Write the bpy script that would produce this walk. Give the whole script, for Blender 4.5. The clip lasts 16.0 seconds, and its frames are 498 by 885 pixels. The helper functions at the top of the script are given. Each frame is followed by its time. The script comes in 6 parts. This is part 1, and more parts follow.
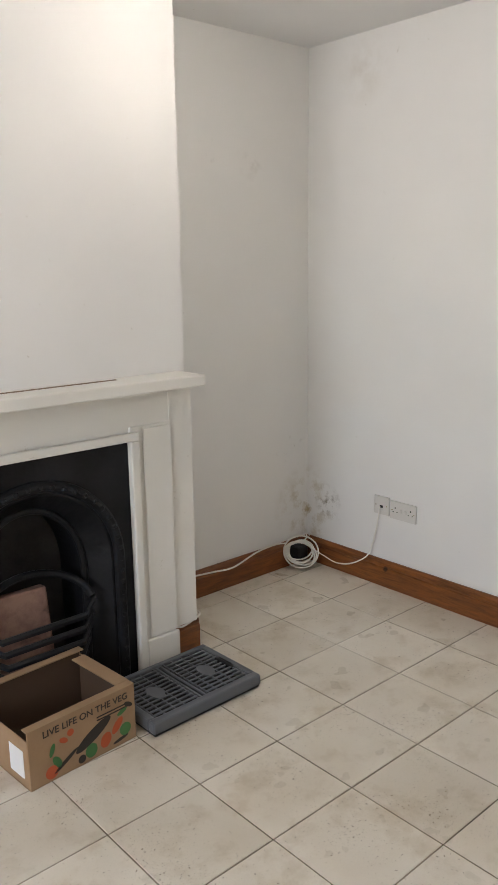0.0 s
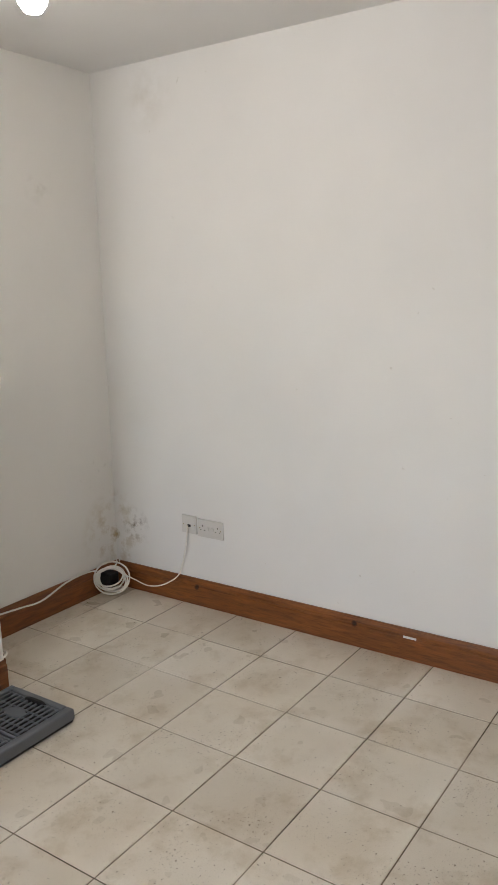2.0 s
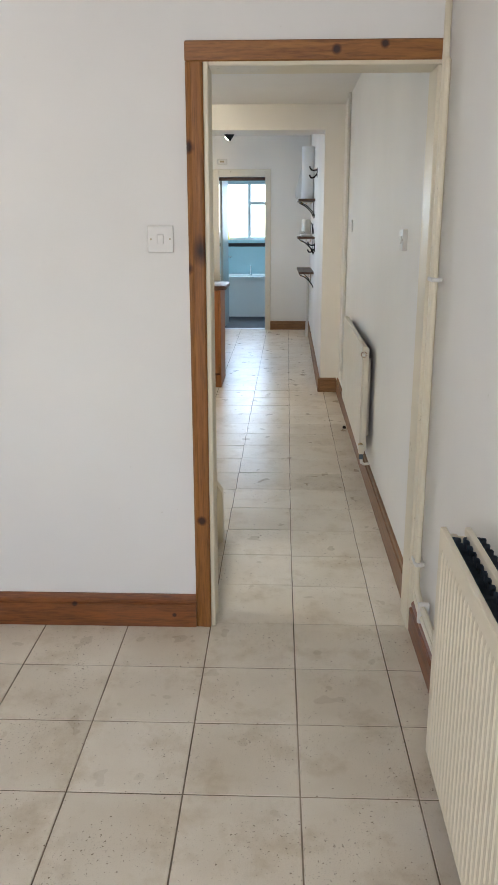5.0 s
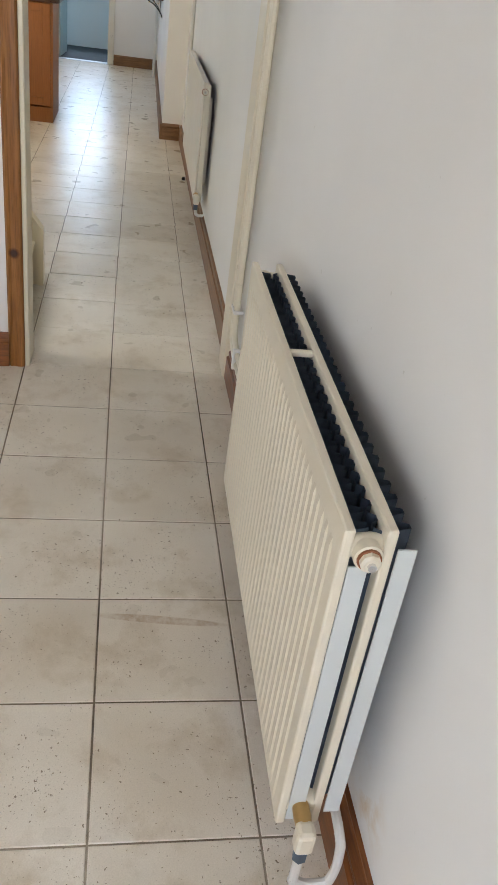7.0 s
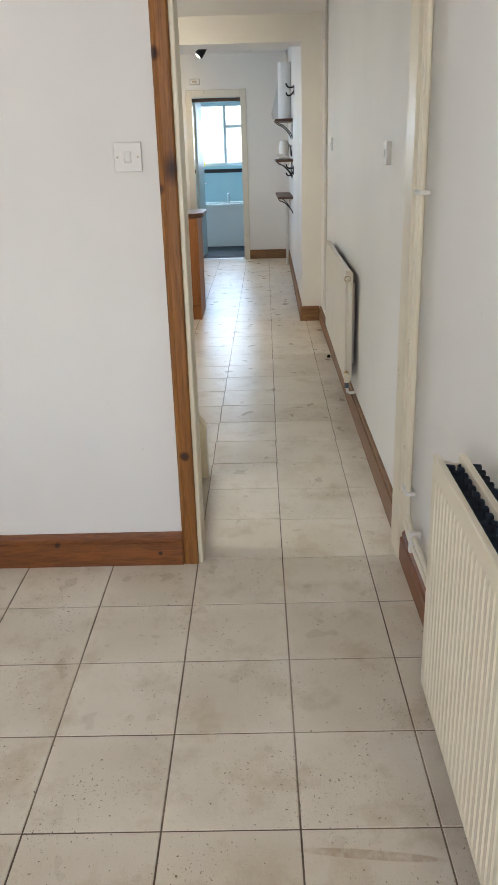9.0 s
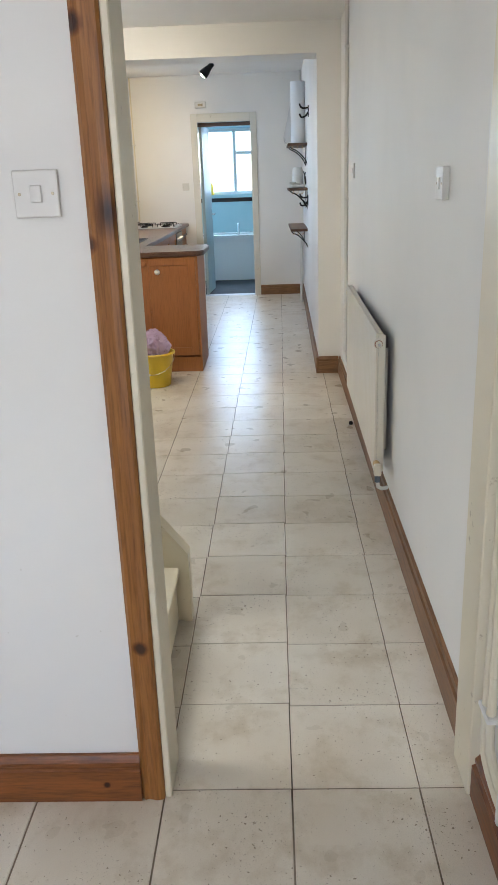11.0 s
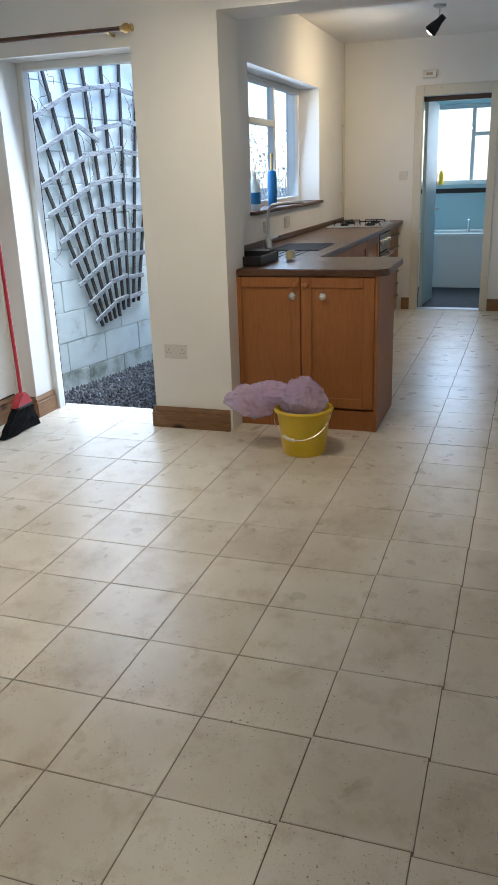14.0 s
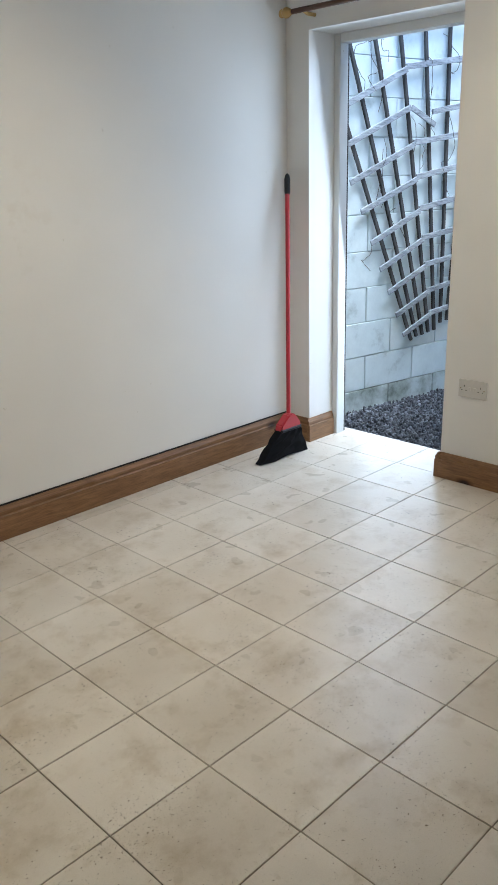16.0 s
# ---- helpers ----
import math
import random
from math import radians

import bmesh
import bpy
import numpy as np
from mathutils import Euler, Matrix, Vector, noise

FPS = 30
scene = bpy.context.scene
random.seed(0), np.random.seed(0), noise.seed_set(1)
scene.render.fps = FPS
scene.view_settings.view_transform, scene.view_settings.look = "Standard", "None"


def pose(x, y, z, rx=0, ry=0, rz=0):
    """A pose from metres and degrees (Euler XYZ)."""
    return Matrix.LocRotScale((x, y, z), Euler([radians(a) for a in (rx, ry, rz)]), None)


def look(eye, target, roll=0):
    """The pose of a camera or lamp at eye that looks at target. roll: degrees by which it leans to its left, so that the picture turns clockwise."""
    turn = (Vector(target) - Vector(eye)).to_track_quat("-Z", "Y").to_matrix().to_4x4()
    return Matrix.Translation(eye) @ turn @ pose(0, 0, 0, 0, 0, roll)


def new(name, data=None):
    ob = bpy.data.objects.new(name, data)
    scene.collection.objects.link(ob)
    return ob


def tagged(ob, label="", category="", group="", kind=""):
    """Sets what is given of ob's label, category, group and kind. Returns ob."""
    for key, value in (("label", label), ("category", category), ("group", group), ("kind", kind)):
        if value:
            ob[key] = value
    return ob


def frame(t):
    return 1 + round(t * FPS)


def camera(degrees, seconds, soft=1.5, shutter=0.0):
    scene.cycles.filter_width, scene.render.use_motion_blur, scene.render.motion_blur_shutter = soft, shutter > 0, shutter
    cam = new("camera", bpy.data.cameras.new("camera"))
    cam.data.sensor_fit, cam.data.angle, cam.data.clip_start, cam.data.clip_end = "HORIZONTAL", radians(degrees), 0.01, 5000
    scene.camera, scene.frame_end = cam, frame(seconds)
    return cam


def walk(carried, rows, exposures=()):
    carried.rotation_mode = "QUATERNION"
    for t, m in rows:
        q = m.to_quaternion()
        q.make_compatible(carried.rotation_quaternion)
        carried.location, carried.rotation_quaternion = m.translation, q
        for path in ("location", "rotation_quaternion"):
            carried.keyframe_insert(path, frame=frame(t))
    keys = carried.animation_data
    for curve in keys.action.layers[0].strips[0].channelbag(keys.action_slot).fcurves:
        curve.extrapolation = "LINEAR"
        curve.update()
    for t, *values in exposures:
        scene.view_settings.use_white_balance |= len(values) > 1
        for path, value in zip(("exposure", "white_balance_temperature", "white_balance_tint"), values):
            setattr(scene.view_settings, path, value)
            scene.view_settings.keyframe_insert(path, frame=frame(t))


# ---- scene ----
cam = camera(35.2, 16.0)
EXPOSURES = [(0.0, 2.49, 5830, 10), (3.5, 2.52, 5950, 10), (5.0, 2.60, 5760, 10), (9.0, 2.64, 5800, 10), (11.3, 2.76, 5380, 10), (12.0, 2.82, 5220, 10), (12.5, 2.76, 5260, 10), (13.0, 2.36, 5500, 10), (13.5, 2.10, 5640, 10), (14.2, 1.99, 5640, 10), (15.0, 1.90, 5590, 10), (15.5, 1.86, 5570, 10), (16.0, 1.90, 5570, 10)]
PATH = [
    (0, (0.003, 0.047, 1.488), (1.298, 1.508, 1.052), -0.8),
    (0.5, (-0.014, 0.047, 1.508), (1.455, 1.341, 1.095), -0.1),
    (1, (-0.005, 0.036, 1.502), (1.534, 1.258, 1.129), -0.4),
    (1.5, (0.009, 0.031, 1.494), (1.58, 1.214, 1.127), -0.6),
    (2, (0.019, 0.015, 1.494), (1.637, 1.123, 1.102), -1.3),
    (2.5, (0.037, -0.011, 1.5), (1.734, 0.962, 1.086), -1.5),
    (3, (0.065, -0.045, 1.484), (1.839, 0.763, 1.037), -1.5),
    (3.5, (0.081, -0.055, 1.476), (1.91, 0.562, 0.952), -1.4),
    (4, (0.095, -0.09, 1.464), (1.968, 0.336, 0.907), -1.2),
    (4.5, (0.096, -0.109, 1.476), (2.009, 0.129, 0.945), -0.7),
    (5, (0.096, -0.139, 1.472), (2.023, -0.071, 0.941), -0.1),
    (5.2, (0.095, -0.155, 1.468), (2.02, -0.143, 0.923), 0.3),
    (7.3, (0.093, -0.226, 1.356), (1.733, -0.602, 0.274), 9.9),
    (7.5, (0.087, -0.219, 1.35), (1.715, -0.603, 0.254), 10.4),
    (8, (0.087, -0.214, 1.369), (1.764, -0.579, 0.342), 9.4),
    (8.5, (0.106, -0.185, 1.407), (1.909, -0.388, 0.564), 4.7),
    (9, (0.198, -0.144, 1.433), (2.074, -0.112, 0.741), -1.7),
    (9.2, (0.258, -0.117, 1.417), (2.15, -0.047, 0.774), -3.1),
    (11.3, (1.435, -0.24, 1.456), (3.331, -0.163, 0.824), -1.8),
    (11.5, (1.563, -0.291, 1.469), (3.462, -0.152, 0.858), -2.3),
    (12, (1.849, -0.31, 1.487), (3.76, -0.094, 0.938), -1.6),
    (12.5, (2.201, -0.286, 1.489), (4.108, -0.049, 0.931), -1.6),
    (13, (2.495, -0.299, 1.477), (4.374, 0.027, 0.875), -1.7),
    (13.5, (2.79, -0.357, 1.492), (4.618, 0.164, 0.871), -2.3),
    (14, (3.01, -0.359, 1.466), (4.797, 0.264, 0.818), -2.0),
    (14.5, (3.284, -0.334, 1.462), (5.063, 0.235, 0.748), -1.0),
    (15, (3.495, -0.28, 1.438), (5.131, 0.601, 0.697), -0.5),
    (15.4, (3.704, -0.261, 1.459), (5.203, 0.873, 0.774), -0.6),
    (15.5, (3.751, -0.258, 1.462), (5.22, 0.921, 0.789), -0.9),
    (16, (3.953, -0.233, 1.458), (5.289, 1.11, 0.815), -1.6),
]
walk(cam, [(t, look(eye, target, roll)) for t, eye, target, roll in PATH], EXPOSURES)

# ---- world, sun, large lights ----
world = bpy.data.worlds.new("world")
world.use_nodes = True
scene.world = world
wn = world.node_tree
sky = wn.nodes.new("ShaderNodeTexSky")
sky.sky_type = 'NISHITA'
sky.sun_disc = False
sky.sun_elevation, sky.sun_rotation = radians(73), radians(160)
sky.air_density, sky.dust_density, sky.ozone_density = 1.2, 0.6, 2.5
wn.nodes["Background"].inputs[1].default_value = 0.15
wn.links.new(sky.outputs[0], wn.nodes["Background"].inputs[0])
sun_data = bpy.data.lights.new("sun", 'SUN')
sun_data.energy, sun_data.angle, sun_data.color = 2.3, radians(40), (0.93, 0.97, 1.0)
sun = new("sun", sun_data)
sun.matrix_world = look((12, -6, 30), (9, 2.5, 0))
BULB_GLOW, SPOT_GLOW, SPOT_POWER, KITCHEN_POWER = 23.5, 9.0, 7.2, 13.0


def area_light(name, eye, target, width, height, power, colour=(0.80, 0.91, 1.0)):
    """A rectangular lamp: daylight at an opening, or an added fill."""
    a = bpy.data.lights.new(name, 'AREA')
    a.shape, a.size, a.size_y, a.energy, a.color = 'RECTANGLE', width, height, power, colour
    new(name, a).matrix_world = look(eye, target)


area_light("daylight_front", (-2.42, 1.10, 1.45), (0, 1.10, 1.2), 1.4, 1.2, 9.9, (1.0, 0.92, 0.86))
area_light("daylight_yard", (7.495, 2.137, 1.05), (5.0, 2.10, 0.6), 0.77, 2.02, 3.6)
# unseen fill lamp, added under the stairwell's closed ceiling to brighten the stairs
area_light("stair_fill", (3.29, 1.75, 4.5), (3.29, 1.2, 2.0), 0.6, 1.6, 12.5, (1.0, 0.94, 0.84))
area_light("daylight_kitchen", (9.66, 1.69, 1.70), (9.66, 0.0, 1.4), 1.9, 0.9, 3.2)
area_light("daylight_bath", (14.23, 0.55, 1.73), (12.0, 0.5, 1.3), 1.3, 0.9, 6.0)

# ---- materials ----
def mat(name, base, rough=0.5, metal=0.0, spec=0.5):
    m = bpy.data.materials.new(name)
    m.use_nodes = True
    b = m.node_tree.nodes["Principled BSDF"]
    b.inputs["Base Color"].default_value = (*base, 1)
    b.inputs["Roughness"].default_value = rough
    b.inputs["Metallic"].default_value = metal
    b.inputs["Specular IOR Level"].default_value = spec
    return m


class Nodes:
    """Short hand for building one material's nodes."""
    def __init__(self, m):
        self.m, self.t = m, m.node_tree
        self.b = self.t.nodes["Principled BSDF"]

    def node(self, kind, **values):
        n = self.t.nodes.new(kind)
        for k, v in values.items():
            n.inputs[k.replace("_", " ")].default_value = v
        return n

    def link(self, a, b):
        self.t.links.new(a, b)

    def coords(self, scale=(1, 1, 1), which="Object"):
        if which == "World":
            g = self.t.nodes.new("ShaderNodeNewGeometry").outputs["Position"]
        else:
            g = self.t.nodes.new("ShaderNodeTexCoord").outputs[which]
        mp = self.node("ShaderNodeMapping")
        mp.inputs["Scale"].default_value = scale
        self.link(g, mp.inputs[0])
        return mp.outputs[0]

    def noise(self, vec, scale, detail=4.0, rough=0.55, distort=0.0):
        n = self.node("ShaderNodeTexNoise", Scale=scale, Detail=detail, Roughness=rough, Distortion=distort)
        self.link(vec, n.inputs["Vector"])
        return n.outputs["Fac"]

    def ramp(self, fac, stops):
        r = self.t.nodes.new("ShaderNodeValToRGB")
        e = r.color_ramp.elements
        while len(e) < len(stops):
            e.new(0.5)
        for k, (p, c) in zip(e, stops):
            k.position = p
            k.color = (*c, 1) if len(c) == 3 else c
        self.link(fac, r.inputs[0])
        return r.outputs[0]

    def mix(self, fac, a, b, kind='MIX'):
        n = self.t.nodes.new("ShaderNodeMix")
        n.data_type, n.blend_type = 'RGBA', kind
        for sock, v in ((n.inputs["Factor"], fac), (n.inputs[6], a), (n.inputs[7], b)):
            if isinstance(v, (int, float)):
                sock.default_value = v
            elif isinstance(v, tuple):
                sock.default_value = (*v, 1)
            else:
                self.link(v, sock)
        return n.outputs[2]

    def math(self, op, a, b=0.0):
        n = self.t.nodes.new("ShaderNodeMath")
        n.operation = op
        for sock, v in zip(n.inputs, (a, b)):
            if isinstance(v, (int, float)):
                sock.default_value = v
            else:
                self.link(v, sock)
        return n.outputs[0]

    def near(self, pos, centre, radius):
        """1 at centre, falling to 0 at radius."""
        d = self.t.nodes.new("ShaderNodeVectorMath")
        d.operation = 'DISTANCE'
        self.link(pos, d.inputs[0])
        d.inputs[1].default_value = centre
        n = self.node("ShaderNodeMapRange")
        n.inputs["From Min"].default_value, n.inputs["From Max"].default_value = radius, 0.0
        self.link(d.outputs["Value"], n.inputs["Value"])
        return n.outputs["Result"]

    def bump(self, height, strength=0.2, distance=0.01):
        n = self.node("ShaderNodeBump", Strength=strength, Distance=distance)
        self.link(height, n.inputs["Height"])
        self.link(n.outputs[0], self.b.inputs["Normal"])

    def base(self, c):
        self.link(c, self.b.inputs["Base Color"])

    def rough(self, fac, lo, hi):
        n = self.node("ShaderNodeMapRange")
        n.inputs["To Min"].default_value, n.inputs["To Max"].default_value = lo, hi
        self.link(fac, n.inputs["Value"])
        self.link(n.outputs["Result"], self.b.inputs["Roughness"])

    def random(self):
        return self.t.nodes.new("ShaderNodeObjectInfo").outputs["Random"]


def plaster(name, tone, spots=()):
    m = mat(name, tone, 0.62, spec=0.3)
    n = Nodes(m)
    p = n.coords(which="World")
    big, mid, fine = n.noise(p, 0.9, 3), n.noise(p, 5.0, 5), n.noise(p, 90.0, 3)
    dark = tuple(c * 0.93 for c in tone)
    col = n.ramp(big, [(0.35, dark), (0.65, tone)])
    specks = n.ramp(n.noise(p, 38.0, 2, 0.5), [(0.20, (0.72, 0.69, 0.64)), (0.235, (1, 1, 1))])
    col = n.mix(0.5, col, specks, 'MULTIPLY')
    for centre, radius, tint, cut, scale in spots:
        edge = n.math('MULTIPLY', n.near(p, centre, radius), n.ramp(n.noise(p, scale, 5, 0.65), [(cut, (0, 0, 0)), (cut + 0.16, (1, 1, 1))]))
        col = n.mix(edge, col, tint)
    n.base(col)
    n.rough(mid, 0.5, 0.75)
    h = n.math('ADD', n.math('MULTIPLY', mid, 1.0), n.math('MULTIPLY', fine, 0.12))
    n.bump(h, 0.12, 0.010)
    return m


WHITE = (0.80, 0.785, 0.75)
M_WALL_A = plaster("plaster_room", WHITE, (
    ((2.806, 2.42, 2.32), 0.17, (0.64, 0.61, 0.55), 0.40, 3.0),
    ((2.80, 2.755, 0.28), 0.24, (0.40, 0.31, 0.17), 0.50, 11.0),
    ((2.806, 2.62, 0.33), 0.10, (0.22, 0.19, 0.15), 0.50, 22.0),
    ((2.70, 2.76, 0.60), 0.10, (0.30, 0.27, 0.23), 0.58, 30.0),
    ((2.45, 2.76, 1.95), 0.10, (0.64, 0.62, 0.58), 0.52, 14.0),
    ((2.20, 2.76, 1.98), 0.08, (0.50, 0.48, 0.45), 0.54, 16.0),
    ((0.86, -0.675, 0.20), 0.10, (0.66, 0.52, 0.36), 0.47, 12.0)))
M_WALL_B = plaster("plaster_back_room", (0.80, 0.785, 0.75), (
    ((5.5, 2.72, 1.25), 0.5, (0.66, 0.62, 0.56), 0.52, 3.5),))
M_CEIL = plaster("ceiling_paint", (0.80, 0.79, 0.77))
M_SHAFT = plaster("breast_paint", (0.82, 0.80, 0.77))


def gloss_paint(name, tone, rough=0.35, wear=(0.35, 0.27, 0.17), amount=0.30):
    m = mat(name, tone, rough)
    n = Nodes(m)
    p = n.coords(which="World")
    grime = n.ramp(n.noise(p, 16, 6, 0.7), [(amount, wear), (amount + 0.06, tone)])
    broad = n.ramp(n.noise(p, 2.2, 3), [(0.3, tuple(c * 0.9 for c in tone)), (0.7, tone)])
    n.base(n.mix(1.0, n.mix(0.6, tone, grime), n.mix(0.5, (1, 1, 1), broad), 'MULTIPLY'))
    n.rough(n.noise(p, 9, 3), rough - 0.08, rough + 0.15)
    n.bump(n.noise(p, 28, 4), 0.12, 0.006)
    return m


M_CREAM = gloss_paint("cream_gloss", (0.78, 0.73, 0.60), 0.35, (0.30, 0.23, 0.14), 0.30)
M_LINING = gloss_paint("ivory_gloss", (0.76, 0.73, 0.65))
M_STAIR = gloss_paint("stair_paint", (0.86, 0.80, 0.64), 0.38, (0.42, 0.32, 0.20), 0.29)
M_MANTEL = gloss_paint("mantel_paint", (0.85, 0.83, 0.78), 0.4, (0.5, 0.45, 0.36), 0.27)
M_RAD = gloss_paint("radiator_enamel", (0.80, 0.75, 0.63), 0.32, (0.45, 0.35, 0.22), 0.24)
M_RAD2 = gloss_paint("radiator_enamel_pale", (0.78, 0.74, 0.64), 0.32, (0.45, 0.35, 0.22), 0.24)
M_RAD_PALE = gloss_paint("side_plate_enamel", (0.70, 0.72, 0.70), 0.32, (0.30, 0.30, 0.30), 0.24)
M_RUST = mat("rusty_brass", (0.28, 0.11, 0.045), 0.7, 0.2)
M_FIN = mat("fin_steel", (0.10, 0.13, 0.17), 0.5, 0.4)
M_WFRAME = gloss_paint("window_paint", (0.78, 0.79, 0.78), 0.4, (0.4, 0.38, 0.33), 0.26)


def wood(name, light, dark, stretch=(1, 1, 1), rough=0.4, knots=True, ring=7.0, eyes=()):
    """Timber with the grain along the axis whose stretch is smallest."""
    m = mat(name, light, rough)
    n = Nodes(m)
    p = n.coords(stretch, "World")
    grain = n.noise(p, ring * 5, 5, 0.6, 1.2)
    fine = n.noise(p, ring * 26, 3, 0.6)
    col = n.ramp(grain, [(0.34, dark), (0.52, tuple((a + b) / 2 for a, b in zip(light, dark))), (0.66, light)])
    col = n.mix(0.35, col, n.ramp(fine, [(0.35, tuple(c * 0.6 for c in dark)), (0.55, light)]))
    if knots:
        q = n.coords(tuple(0.45 + 0.55 * s for s in stretch), "World")
        v = n.node("ShaderNodeTexVoronoi", Scale=4.6)
        n.link(q, v.inputs["Vector"])
        k = n.ramp(v.outputs["Distance"], [(0.05, (0.06, 0.025, 0.012)), (0.085, (0.45, 0.36, 0.3)), (0.14, (1, 1, 1))])
        col = n.mix(1.0, col, k, 'MULTIPLY')
    for centre, radius in eyes:
        w = n.coords(which="World")
        k = n.math('ADD', n.near(w, centre, radius), n.math('MULTIPLY', n.noise(w, 60, 2), 0.25))
        col = n.mix(1.0, col, n.ramp(k, [(0.18, (1, 1, 1)), (0.42, (0.55, 0.42, 0.32)), (0.66, (0.12, 0.06, 0.03))]), 'MULTIPLY')
    n.base(col)
    n.rough(fine, rough - 0.08, rough + 0.12)
    n.bump(grain, 0.10, 0.004)
    return m


PINE_L, PINE_D = (0.25, 0.082, 0.016), (0.105, 0.031, 0.006)
M_PINE_X = wood("pine_along_x", PINE_L, PINE_D, (0.09, 1, 1))
M_PINE_Y = wood("pine_along_y", PINE_L, PINE_D, (1, 0.09, 1), eyes=(((2.785, 0.62, 0.09), 0.013), ((2.785, 1.40, 0.10), 0.017), ((2.785, 2.23, 0.09), 0.017), ((2.785, 0.24, 0.05), 0.011)))
ARCH_L, ARCH_D = (0.33, 0.140, 0.030), (0.175, 0.062, 0.011)
M_ARCH_Y = wood("architrave_pine_along_y", ARCH_L, ARCH_D, (1, 0.09, 1), eyes=(((2.785, -0.32, 2.005), 0.020), ((2.785, -0.47, 2.02), 0.018)))
M_PINE_Z = wood("pine_upright", ARCH_L, ARCH_D, (1, 1, 0.06), eyes=(((2.785, 0.155, 1.72), 0.028), ((2.785, 0.165, 1.335), 0.027), ((2.785, 0.13, 0.43), 0.023)))
DULL_L, DULL_D = (0.28, 0.148, 0.064), (0.15, 0.073, 0.029)
M_DULL_X = wood("worn_pine_along_x", DULL_L, DULL_D, (0.09, 1, 1), 0.5)
M_DULL_Y = wood("worn_pine_along_y", DULL_L, DULL_D, (1, 0.09, 1), 0.5)
M_CAB = wood("cabinet_oak", (0.335, 0.125, 0.033), (0.295, 0.107, 0.027), (1, 1, 0.07), 0.42, False, 5.0)
M_TOP = wood("worktop_wood", (0.115, 0.048, 0.022), (0.052, 0.021, 0.010), (1, 0.1, 1), 0.28, False, 4.0)
M_SHELF = wood("shelf_wood", (0.13, 0.065, 0.035), (0.06, 0.03, 0.018), (0.12, 1, 1), 0.5, False, 5.0)
M_TRELLIS = wood("weathered_slat", (0.46, 0.49, 0.50), (0.15, 0.16, 0.17), (0.12, 1, 1), 0.85, False, 5.0)
M_TREL_DARK = wood("weathered_stile", (0.095, 0.09, 0.085), (0.022, 0.021, 0.02), (1, 1, 0.1), 0.85, False, 5.0)



def grout_material():
    m = mat("grout", (0.2, 0.17, 0.13), 0.9)
    n = Nodes(m)
    p = n.coords(which="World")
    col = n.ramp(n.noise(p, 1.6, 4, 0.6), [(0.36, (0.085, 0.064, 0.042)), (0.50, (0.20, 0.16, 0.108)), (0.66, (0.40, 0.345, 0.26))])
    n.base(n.mix(0.5, col, n.ramp(n.noise(p, 45, 3), [(0.35, (0.5, 0.45, 0.4)), (0.6, (1, 1, 1))]), 'MULTIPLY'))
    n.bump(n.noise(p, 140, 3), 0.4, 0.002)
    return m


M_GROUT = grout_material()


